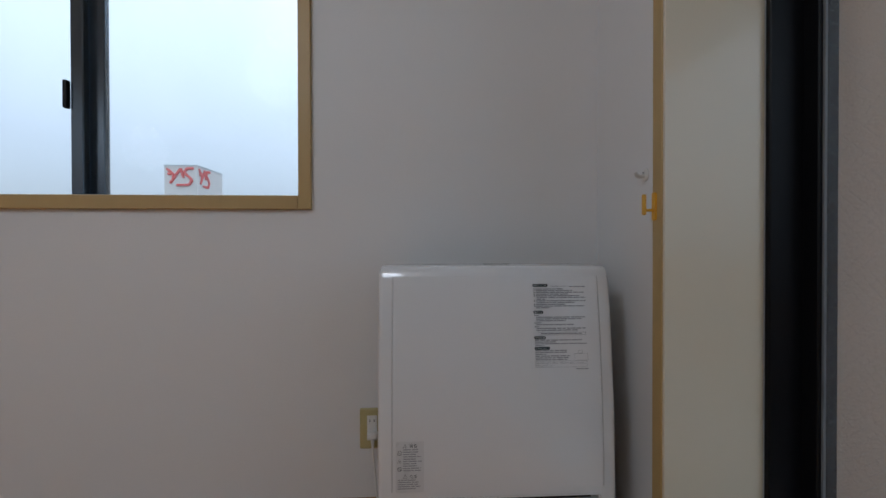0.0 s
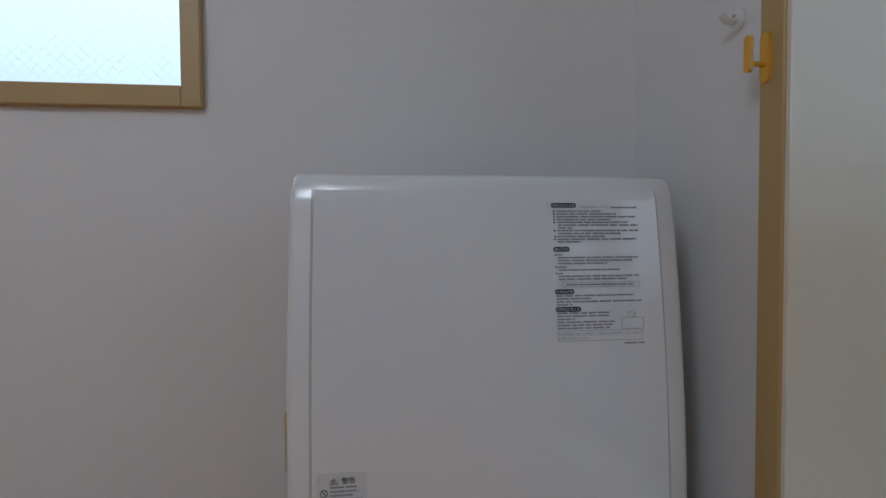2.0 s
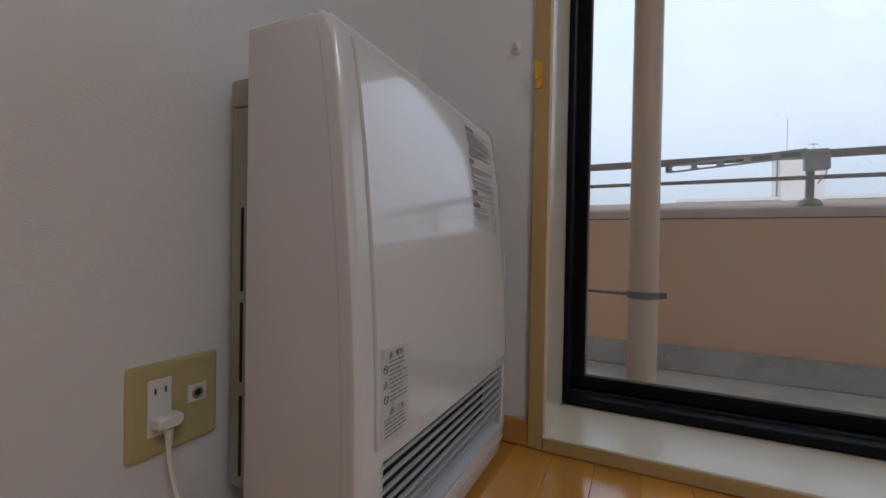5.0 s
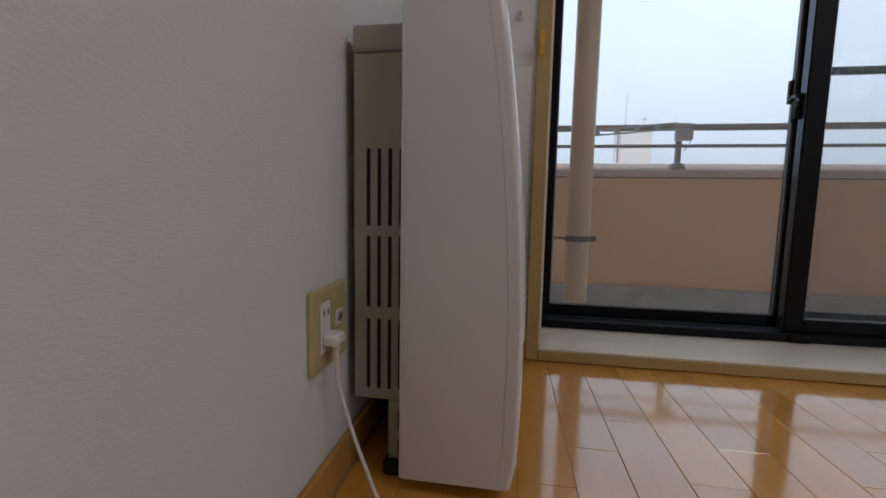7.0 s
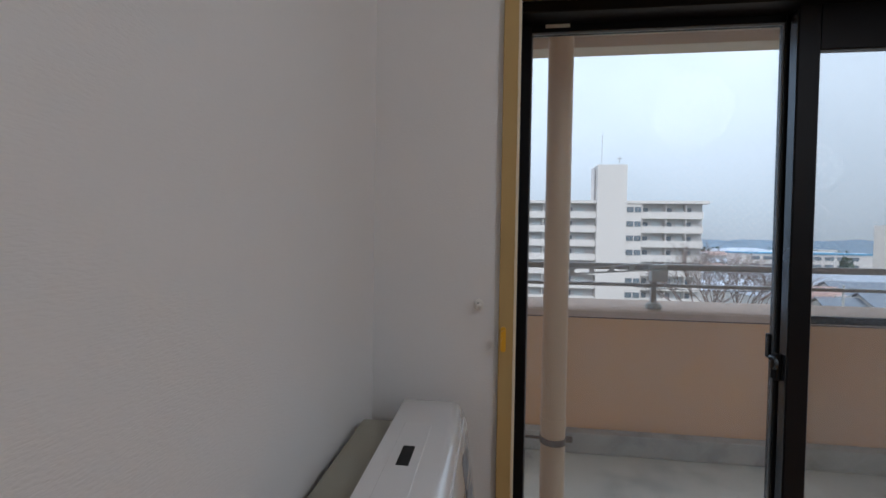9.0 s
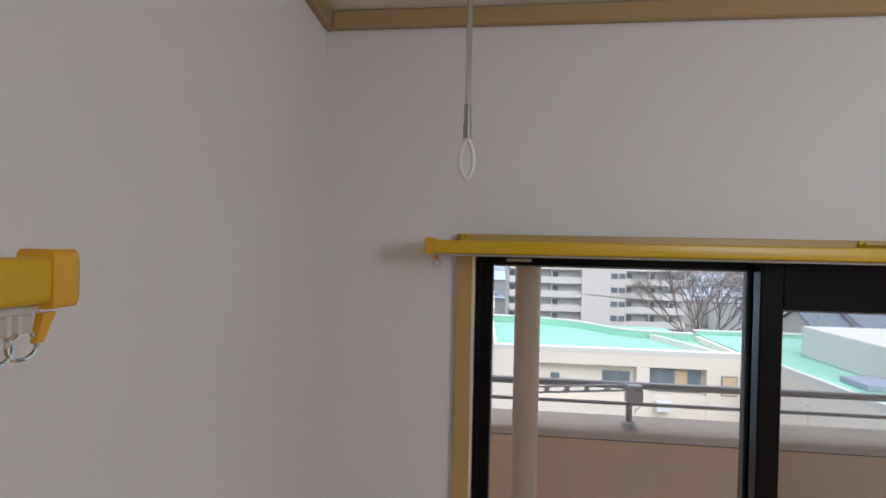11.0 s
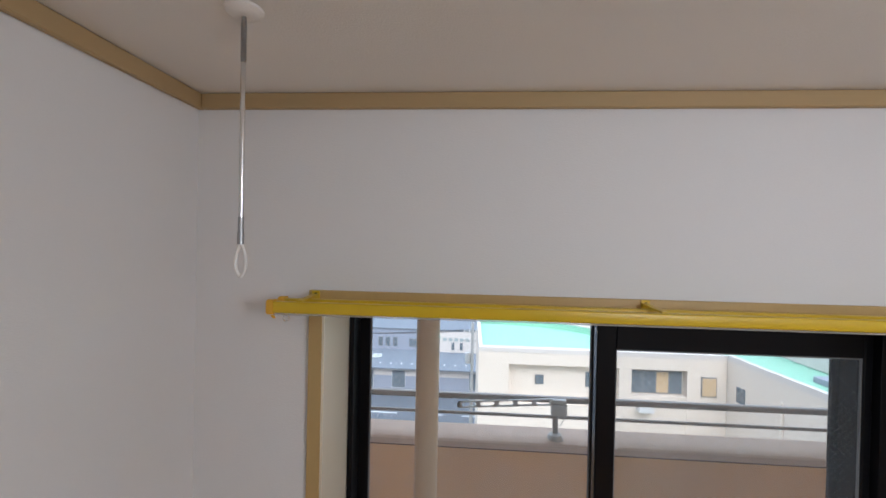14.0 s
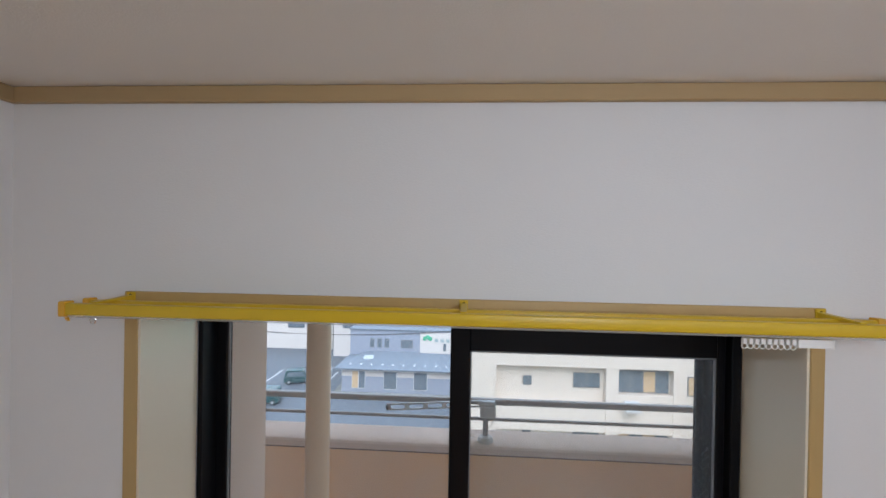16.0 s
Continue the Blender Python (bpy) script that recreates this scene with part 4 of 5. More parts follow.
        part("hook_ring", ring_loop(w(u, a, zz - 0.020), e, (0, 0, 1), 0.0085, 0.0014, 14, 6, radians(110), radians(415)), M_CHROME, rn, "metal hook ring")
    if cluster:
        part("carrier", box(w(0.124, cluster[0] - 0.082, z - 0.041), w(0.136, cluster[0] - 0.006, z - 0.0225), 0.001), M_WHITEPL, ob, "white plastic master carrier")
        c0, n, step = cluster
        for k in range(n):
            a = c0 + step * k
            rn = part("runner", box(*[tuple(map(f, *[w(0.126, a - 0.0045, z - 0.036), w(0.134, a + 0.0045, z - 0.0236)])) for f in (min, max)], 0.001), M_WHITEPL, ob, "white plastic curtain runner")
            e = Vector(w(0, 1, 0)) - Vector(w(0, 0, 0))
            part("hook_ring", ring_loop(w(0.13, a, z - 0.041), e, (0, 0, 1), 0.006, 0.0012, 10, 5), M_WHITEPL, rn)
    return ob


curtain_rail("y", 0.0, -0.293, -2.262, 1.9935, (-0.372, -1.282, -2.166), [(0.065, -0.306)], "yellow wood-grain double curtain rail over the balcony door", (-2.02, 9, 0.0132))
curtain_rail("x", 0.0, -0.800, -2.55, 1.970, (-0.925, -1.65, -2.37), [(0.13, -0.820 - d) for d in (0.0, 0.014, 0.046, 0.078, 0.112, 0.15, 0.2)] + [(0.065, -0.839 - d) for d in (0.0, 0.02, 0.06, 0.1)], "yellow wood-grain double curtain rail over the side window")

# ---- balcony ----
BZ = -0.2
PX = 1.81
bm = box((WALL_E - 0.02, -6.5, BZ - 0.2), (PX + 0.15, 3.5, BZ))
structure("balcony_floor", bm, M_CONC, "damp grey concrete balcony floor", "balcony floor")
structure("balcony_kerb", box((PX - 0.09, -6.5, BZ + 0.001), (PX - 0.001, 3.5, -0.06), 0.006), M_KERB, "stained grey mortar kerb below the parapet", "kerb")
prof = [(PX, BZ - 0.3), (PX, 0.7110), (PX - 0.004, 0.7160), (PX - 0.004, 0.7440), (PX + 0.006, 0.7620), (PX + 0.15, 0.8160), (PX + 0.16, 0.8060), (PX + 0.16, BZ - 0.3)]
structure("balcony_parapet", loft([[(x, y, z) for x, z in prof] for y in (-6.5, 3.5)]), M_ORANGE, "orange painted balcony parapet with stains", "parapet")
structure("parapet_coping", loft([[(x, y, z) for x, z in ((PX - 0.0065, 0.7145), (PX - 0.0065, 0.7540), (PX + 0.004, 0.7660), (PX + 0.15, 0.8200), (PX + 0.162, 0.8110), (PX + 0.15, 0.7820), (PX + 0.02, 0.7220))] for y in (-6.5, 3.5)]), M_COPING, "rough pinkish mortar coping on the parapet", "coping")
# dark strip, slightly proud, paints the shade of a recessed groove
structure("parapet_groove", box((PX - 0.0072, -6.5, 0.7055), (PX + 0.001, 3.5, 0.7135)), M_RUST_GROOVE, "dark strip painting the shade of a drip groove under the coping", "groove")
structure("balcony_slab_above", box((WALL_E - 0.02, -6.5, 2.63), (PX + 0.16, 3.5, 2.85)), M_STUCCO, "pinkish rendered soffit of the balcony above", "soffit")
structure("soffit_beam", box((PX + 0.02, -6.5, 2.56), (PX + 0.17, 3.5, 2.64), 0.004), M_STUCCO, "rendered edge beam of the balcony above", "beam")
structure("balcony_column", box((WALL_E + 0.031, -0.272, BZ + 0.001), (0.97, 0.5, 2.63), 0.008), M_STUCCO, "pink-beige stucco column on the balcony", "column")
bm = box((WALL_E - 0.019, DY0 - 0.0036, -0.4), (WALL_E + 0.03, 3.5, 2.63))
box((WALL_E - 0.019, -6.5, -0.4), (WALL_E + 0.03, DY1 + 0.004, 2.63), bm=bm)
box((WALL_E - 0.019, DY1, -0.4), (WALL_E + 0.03, DY0, 0.055), bm=bm)
box((WALL_E - 0.019, DY1, 1.996), (WALL_E + 0.03, DY0, 2.63), bm=bm)
structure("outer_wall_skin", bm, M_STUCCO, "pink-beige stucco outside wall around the door", "wall")


def drain_pipe():
    x, y = 0.765, -0.616
    ob = thing("drain_pipe", (x, y, BZ), "beige plastic drain pipe from balcony floor to soffit", "drain pipe")
    part("pipe", tube([(x, y, BZ + 0.001), (x, y, 2.63)], 0.0545, 28), M_PIPE, ob, "", True)
    part("clamp", tube([(x, y, 0.326), (x, y, 0.354)], 0.0585, 28), M_RUST_GROOVE, ob, "dark weathered clamp band", True)
    part("clamp_rod", tube([(x, y + 0.057, 0.34), (x, -0.34, 0.345), (x, -0.273, 0.348)], [0.007, 0.005, 0.005], 8), M_RUST_GROOVE, ob, "thin rusty stay rod")
    part("clamp_ear", box((x - 0.006, y - 0.085, 0.328), (x + 0.006, y - 0.056, 0.352), 0.002), M_RUST_GROOVE, ob)
    part("coupling", tube([(x, y, 0.40), (x, y, 0.44)], 0.0572, 28), M_PIPE, ob, "", True)
    part("floor_collar", loft([[(x + r * math.cos(a), y + r * math.sin(a), z) for a in (2 * math.pi * k / 24 for k in range(24))] for r, z in ((0.1, BZ + 0.001), (0.09, BZ + 0.02), (0.058, BZ + 0.03))]), M_KERB, ob, "rough mortar collar", True)


drain_pipe()


def balcony_railing():
    rx = PX + 0.065
    ob = thing("balcony_railing", (rx, -1.4, 0.81), "dark grey metal railing on the parapet", "railing")
    part("top_rail", loft([[(a, y, b) for a, b in rounded_rect(rx - 0.022, 1.041, rx + 0.022, 1.085, 0.012, 4)] for y in (-6.5, 3.5)]), M_RAIL, ob, "", True)
    part("lower_rail", tube([(rx, -6.5, 0.936), (rx, 3.5, 0.936)], 0.0125, 12), M_RAIL, ob, "", True)
    for y in (-1.44, -3.6, -5.6, 0.9, 2.8):
        part("post", box((rx - 0.015, y - 0.018, 0.78), (rx + 0.015, y + 0.018, 1.042), 0.004), M_RAIL, ob)
        part("post_foot", loft([[(rx + r * math.cos(a), y + r * math.sin(a), z) for a in (2 * math.pi * k / 14 for k in range(14))] for r, z in ((0.06, 0.78), (0.045, 0.81), (0.024, 0.82))]), M_KERB, ob, "dark mortar patch round the post", True)


balcony_railing()


def drying_arm():
    ob = thing("drying_pole_arm", (PX + 0.03, -1.43, 1.0), "grey alloy drying-pole arm with oval holes, folded along the railing", "drying arm")
    x = PX + 0.03
    part("bracket", box((x - 0.04, -1.50, 0.945), (x + 0.012, -1.39, 1.03), 0.01, 2), M_ARM, ob, "grey cast bracket box")
    part("arm_root", box((x - 0.032, -1.497, 1.0305), (x + 0.008, -1.38, 1.062), 0.008, 2), M_ARM, ob)
    y0, y1 = -1.40, -0.74
    n, zc, hh = 5, 1.022, 0.024
    pitch = (y1 - y0) / n
    plate = bmesh.new()
    for k in range(n):
        c = y0 + pitch * (k + 0.5)
        lean = lambda a: 0.022 - 0.05 * (a - y0) / (y1 - y0)
        outer = [(c + pitch / 2 * px, zc + hh * pz) for px, pz in ((1, 0), (1, 0.5), (1, 1), (0.5, 1), (0, 1), (-0.5, 1), (-1, 1), (-1, 0.5), (-1, 0), (-1, -0.5), (-1, -1), (-0.5, -1), (0, -1), (0.5, -1), (1, -1), (1, -0.5))]
        oval = rounded_rect(c - pitch * 0.39, zc - hh * 0.62, c + pitch * 0.39, zc + hh * 0.62, hh * 0.6, 3)
        oval = [oval[j] for j in range(16)]
        start = min(range(16), key=lambda j: (oval[j][0] - c - pitch) ** 2 + (oval[j][1] - zc) ** 2)
        oval = oval[start:] + oval[:start]
        layers = [[plate.verts.new((xx, a, b + lean(a))) for a, b in ring] for xx, ring in ((x - 0.026, outer), (x - 0.026, oval), (x - 0.012, oval), (x - 0.012, outer))]
        for p, q in zip(layers, layers[1:] + layers[:1]):
            for j in range(16):
                plate.faces.new((p[j], p[(j + 1) % 16], q[(j + 1) % 16], q[j]))
    part("arm_plate", plate, M_ARM, ob, "alloy arm with oval holes")
    part("arm_tip", loft([[(xx, a, b - 0.028) for a, b in rounded_rect(y1 - 0.006, zc - hh, y1 + 0.02, zc + hh, 0.018, 4)] for xx in (x - 0.027, x - 0.011)]), M_ARM, ob, "", True)
    part("chain_hook", tube(curve_points([(x - 0.02, -1.47, 0.955), (x - 0.025, -1.485, 0.93), (x - 0.01, -1.45, 0.87)], 4), 0.003, 6), M_ARM, ob)
    ob.location += Vector((0, -0.008, 0.021))


drying_arm()

# ---- outside: ground, road, buildings, trees, hills ----
GZ = -16.2
bm = bmesh.new()
bm.faces.new([bm.verts.new(p) for p in ((-4500, -4500, GZ), (4500, -4500, GZ), (4500, 4500, GZ), (-4500, 4500, GZ))])
structure("ground", bm, M_GROUND, "grey-brown town ground reaching the horizon", "ground")
structure("road", box((37, -4, GZ + 0.02), (48.5, 150, GZ + 0.06)), M_ASPHALT, "bluish asphalt road and forecourt", "road")
structure("parking_lot", box((48.6, 15.2, GZ + 0.02), (72, 60, GZ + 0.05)), M_ASPHALT, "asphalt parking lot beside the pharmacy", "parking lot")
bm = bmesh.new()
for k in range(20):
    box((43.2, -3 + 5 * k, GZ + 0.064), (43.4, 0 + 5 * k, GZ + 0.074), bm=bm)
for k in range(7):
    box((52, 17 + 2.7 * k, GZ + 0.054), (57.5, 17.15 + 2.7 * k, GZ + 0.064), bm=bm)
structure("road_markings", bm, M_LINE, "white painted lane and parking lines", "road marking")


def window_unit(parent, x, y0, y1, z0, z1, panes=2, curtain=(), frame_mat=None):
    """A far window on a wall that faces -x, y0 > y1."""
    wd = part("window", box((x - 0.06, y1, z0), (x - 0.001, y0, z1)), frame_mat or M_GASKET, parent, "grey framed window")
    w = (y0 - y1) / panes
    for k in range(panes):
        a, b = y0 - w * k - 0.05, y0 - w * (k + 1) + 0.05
        part("pane", box((x - 0.075, b, z0 + 0.06), (x - 0.062, a, z1 - 0.06)), M_CURTAIN if k in curtain else M_FARGLASS, wd, "ochre curtained pane" if k in curtain else "")


def green_roof_block():
    ob = thing("green_roof_building", (31, -8, GZ), "cream rendered block with a mint-green flat roof", "building")
    y0, y1, x0, x1 = -0.6, -15.6, 25.0, 36.5
    part("wall", box((x0 + 0.5, y1, GZ), (x1, y0, -4.7)), M_CREAMWALL, ob, "cream wall")
    part("upper_band", box((x0, y1, -4.98), (x0 + 0.5, y0, -4.25)), M_CREAMWALL, ob, "cream band under the roof edge")
    part("pier", box((x0, y0 - 1.9, GZ), (x0 + 0.5, y0, -4.985)), M_CREAMWALL, ob)
    part("pier", box((x0, -10.0, GZ), (x0 + 0.5, -9.25, -4.985)), M_CREAMWALL, ob)
    part("pier", box((x0, y1, GZ), (x0 + 0.5, -13.3, -4.985)), M_CREAMWALL, ob)
    for k in range(3):
        part("floor_band", box((x0 + 0.05, -9.25, -9.0 - 3.2 * k), (x0 + 0.5, y0 - 1.9, -7.4 - 3.2 * k)), M_CREAMWALL, ob)
        part("floor_band", box((x0 + 0.05, -13.3, -9.0 - 3.2 * k), (x0 + 0.5, -10.0, -6.6 - 3.2 * k)), M_CREAMWALL, ob)
        dz = -3.2 * k
        window_unit(ob, x0 + 0.5, -4.2, -4.75, -6.3 + dz, -5.7 + dz, 1)
        window_unit(ob, x0 + 0.5, -7.35, -9.0, -6.35 + dz, -5.4 + dz, 2)
        window_unit(ob, x0 + 0.5, -10.05, -13.2, -6.55 + dz, -5.15 + dz, 4, (2,) if k == 0 else (0, 2))
    part("roof", box((x0 + 0.5, y1 + 0.02, -4.699), (x1 - 0.25, y0 - 0.25, -4.6)), M_GREENROOF, ob, "mint-green roof membrane")
    for nm, lo, hi in (("roof_edge", (x0, y1, -4.249), (x0 + 0.5, y0, -3.95)), ("roof_edge", (x0 + 0.5, y0 - 0.25, -4.699), (x1, y0, -3.95))):
        part(nm, box(lo, hi, 0.02), M_WHITEWALL, ob, "white roof edge")
    # far roof edge swings back in a curve
    pts = curve_points([(x1, y0, 0), (36.0, -4.5, 0), (34.6, -8.0, 0), (32.2, -10.5, 0), (31.4, -13.5, 0), (31.2, y1, 0)], 5)
    part("curved_parapet", loft([[(p.x, p.y, -4.599), (p.x + 0.25, p.y, -4.599), (p.x + 0.25, p.y, -4.1), (p.x, p.y, -4.1)] for p in pts]), M_GREENROOF, ob, "green curved roof parapet")
    part("parapet_cap", loft([[(p.x - 0.05, p.y, -4.099), (p.x + 0.3, p.y, -4.099), (p.x + 0.3, p.y, -4.0), (p.x - 0.05, p.y, -4.0)] for p in pts]), M_WHITEWALL, ob, "white parapet cap")
    part("roof_divider", loft([[(x, y - 0.2, -4.599), (x, y + 0.2, -4.599), (x, y + 0.2, -4.2), (x, y - 0.2, -4.2)] for x, y in ((31.3, -12.6), (25.3, -15.3))]), M_WHITEWALL, ob, "white roof divider")
    # wing that comes forward
    wing = [(25.0, -15.62), (8.0, -16.5), (8.0, -38), (31.4, -38), (31.4, -15.62)]
    part("wing_wall", loft([[(x, y, z) for x, y in wing] for z in (GZ, -4.2)]), M_CREAMWALL, ob, "cream wing wall")
    part("wing_roof", loft([[(x, y + (-0.3 if y > -20 else 0.3), z) for x, y in wing] for z in (-4.19, -4.1)]), M_GREENROOF, ob, "mint-green roof membrane")
    part("wing_edge", loft([[(x, y - 0.28, -4.199), (x, y + 0.02, -4.199), (x, y + 0.02, -3.9), (x, y - 0.28, -3.9)] for x, y in wing[:2]]), M_WHITEWALL, ob, "white roof edge")
    part("wing_far_edge", box((31.2, -38, -4.099), (31.4, -15.7, -3.85)), M_GREENROOF, ob, "green roof parapet")
    part("wing_far_cap", box((31.15, -38, -3.849), (31.5, -15.6, -3.76)), M_WHITEWALL, ob, "white parapet cap")
    part("air_conditioner", box((24.5, -11.2, -7.5), (24.95, -10.3, -6.9), 0.03), M_LINE, ob, "white outdoor air-conditioner unit")
    window_unit(ob, 25.0, -14.1, -15.0, -6.5, -5.3, 1, (0,))
    part("roof_plant_box", box((20.5, -30, -4.099), (26, -19.2, -2.3), 0.05), M_WHITEWALL, ob, "pale rooftop plant box")
    part("roof_kerb", box((19.4, -19.0, -4.099), (20.9, -17.3, -3.8), 0.03), M_BLUEGREY, ob)
    part("downpipe", tube([(20.8, -15.78, GZ), (20.8, -15.78, -5.2)], 0.09, 8), M_CREAMWALL, ob)
    for x in (23.8, 17.6, 14.0):
        wy = -15.62 - (25.0 - x) / 17.0 * 0.88
        for z in (-6.4, -9.6):
            wz = z if x > 20 else z - 0.9
            part("window", box((x - 0.35, wy - 0.03, wz), (x + 0.35, wy + 0.05, wz + (0.9 if x > 20 else 1.5))), M_FARGLASS, ob, "small grey window")
    return ob


green_roof_block().location += Vector((0, -0.75, -0.2))


def pharmacy():
    ob = thing("pharmacy_building", (55, 6, GZ), "blue-grey two-storey shop with metal roof and white sign", "shop")
    part("lower_wall", box((50, -3.5, GZ), (62, 14.5, -13.6)), M_BLUEGREY, ob, "blue-grey lower wall")
    part("white_band", box((49.98, -3.5, -13.6), (62, 14.5, -12.6)), M_WHITEWALL, ob, "white wall band")
    roof = [[(49.2, 15.2, -12.6), (49.2, -4.2, -12.6), (63, -4.2, -12.6), (63, 15.2, -12.6)], [(49.2, 15.2, -12.45), (49.2, -4.2, -12.45), (63, -4.2, -12.45), (63, 15.2, -12.45)], [(54.0, 12.2, -11.4), (54.0, -4.0, -11.4), (58, -4.0, -11.4), (58, 12.2, -11.4)]]
    part("roof", loft(roof), M_BLUEROOF, ob, "blue-grey metal roof")
    for k in range(13):
        part("snow_guard", box((50.2, 13.4 - 1.35 * k, -12.24), (50.35, 13.55 - 1.35 * k, -12.08)), M_LINE, ob, "small pale snow guard")
    part("skylight", loft([[(51.6, 12.2, -12.0), (51.6, 11.0, -12.0), (52.6, 11.0, -11.78), (52.6, 12.2, -11.78)], [(51.55, 12.2, -11.82), (51.55, 11.0, -11.82), (52.55, 11.0, -11.6), (52.55, 12.2, -11.6)]]), M_SLAT, ob, "roof light")
    up = part("upper_wall", box((54, -4.2, -12.0), (64, 14.6, -8.65)), M_BLUEGREY, ob, "blue-grey upper storey")
    part("upper_cornice", box((53.9, -4.3, -8.65), (64.1, 14.7, -8.45)), M_BLUEROOF, ob)
    sg = part("sign_wall", box((53.8, -4.2, -11.5), (53.99, 5.1, -8.72)), M_WHITEWALL, ob, "white sign wall")
    for k in range(3):
        lf = ring_loop((53.78, 4.1 + 0.35 * (k - 1), -9.5 + (0.2 if k == 1 else 0)), (0, 1, 0), (0, 0, 1), 0.17, 0.12, 10, 5)
        part("leaf_mark", lf, M_SIGNGREEN, sg, "green leaf mark")
    for k in range(5):
        part("letter_bar", box((53.77, 2.65 - 0.75 * k, -9.95), (53.8, 3.15 - 0.75 * k, -9.5)), M_SIGNGREY, sg, "pale grey sign letter shape")
    for y in (2.0, 0.9):
        part("window", box((53.72, y - 0.4, -11.1), (53.79, y, -10.1)), M_FARGLASS, sg)
    for y in (11.9, 10.9, 9.9):
        window_unit(up, 54, y, y - 0.6, -10.9, -9.7, 1)
    window_unit(up, 54, 7.7, 6.1, -10.9, -9.8, 1)
    for y in (13.2, 9.2, 5.4, -0.4):
        wd = 1.7 if y != -0.4 else 2.6
        window_unit(ob, 49.97, y, y - wd, -15.1, -12.9, 2 if y in (13.2, -0.4) else 1, (0,) if y == 13.2 else (), M_LINE)
    part("blue_poster", box((49.9, -3.4, -14.6), (49.97, -3.0 + 1.0, -13.6)), M_BLUESIGN, ob, "light blue poster")
    return ob


pharmacy().location += Vector((0, -0.3, -0.6))


def car(at, turn, paint, label, van=False):
    ob = thing("car", (0, 0, 0), label, "car", "cars on the parking lot")
    h = 1.8 if van else 1.4
    prof = [(-1.7, 0.25), (-1.75, 0.7), (-1.62, 0.95), (-1.5, h - 0.08), (-1.35, h), (0.55, h), (0.75, h - 0.08), (1.25, 0.98), (1.68, 0.85), (1.75, 0.6), (1.72, 0.25)]
    part("body", loft([[(x * (1 if abs(y) < 0.7 else 0.985), y, z * (1 if abs(y) < 0.7 else 0.985)) for x, z in prof] for y in (-0.74, -0.66, 0.66, 0.74)]), paint, ob)
    for s in (-1, 1):
        part("side_window", loft([[(x, s * yy, z) for x, z in ((-1.35, 1.0), (-1.3, h - 0.18), (0.5, h - 0.18), (1.05, 1.02))] for yy in (0.7, 0.7435)]), M_FARGLASS, ob)
        for x in (-1.1, 1.12):
            wl = part("wheel", tube([(x, s * 0.62, 0.29), (x, s * 0.755, 0.29)], 0.29, 16), M_TYRE, ob)
            part("rim", tube([(x, s * 0.7, 0.29), (x, s * 0.76, 0.29)], 0.17, 12), M_ARM, wl)
        part("headlight", box((1.68, s * 0.5 - 0.12, 0.62), (1.745, s * 0.5 + 0.12, 0.76), 0.02), M_LINE, ob)
    part("windscreen", loft([[(0.8, y, h - 0.16), (1.24, y, 1.02), (1.26, y, 1.03), (0.82, y, h - 0.13)] for y in (-0.6, 0.6)]), M_FARGLASS, ob)
    part("rear_window", loft([[(-1.6, y, 1.0), (-1.53, y, h - 0.2), (-1.55, y, h - 0.2), (-1.62, y, 1.0)] for y in (-0.58, 0.58)]), M_FARGLASS, ob)
    ob.matrix_basis = pose(*at, 0, 0, turn)
    return ob


car((52.5, 20.8, GZ + 0.05), -75, M_CARPAINT, "dark green minivan parked on the asphalt lot", True)
car((56.0, 19.2, GZ + 0.05), -75, M_CARWHITE, "silver compact car parked on the asphalt lot")
car((45.3, 21.6, GZ + 0.06), 90, M_CARPAINT, "dark car standing on the road", True)


def utility_pole(x, y, top, arm_z, label, can=True):
    ob = thing("utility_pole", (x, y, GZ), label, "utility pole", "utility poles of the town")
    part("pole", tube([(x, y, GZ), (x, y, top)], [0.19, 0.13], 12), M_POLE, ob, "grey concrete pole", True)
    for k in range(2):
        arm = part("crossarm", box((x - 0.05, y - 0.9, arm_z - 0.8 * k), (x + 0.05, y + 0.9, arm_z + 0.1 - 0.8 * k)), M_POLE, ob)
        for d in (-0.8, -0.3, 0.3, 0.8):
            part("insulator", tube([(x, y + d, arm_z + 0.101 - 0.8 * k), (x, y + d, arm_z + 0.26 - 0.8 * k)], 0.06, 8), M_LINE, arm, "white insulator")
    if can:
        part("transformer", tube([(x - 0.05, y + 0.42, arm_z - 2.9), (x - 0.05, y + 0.42, arm_z - 1.9)], 0.27, 16), M_ARM, ob, "grey transformer drum", True)
    for d in (-0.8, 0.3, 0.8):
        sag = [(x + (0 if d < 0 else 0.02), y + d + 28 * u, arm_z + 0.27 - 3.0 * u * (1 - u)) for u in (k / 10 for k in range(11))]
        part("wire", tube(sag, 0.018, 5), M_TYRE, ob, "thin sagging wire")
    return ob


utility_pole(38.0, -1.0, -5.0, -6.0, "grey concrete utility pole with transformer drum and wires by the road")
utility_pole(52.0, -40.9, -3.4, -4.0, "grey concrete utility pole among the houses", False)


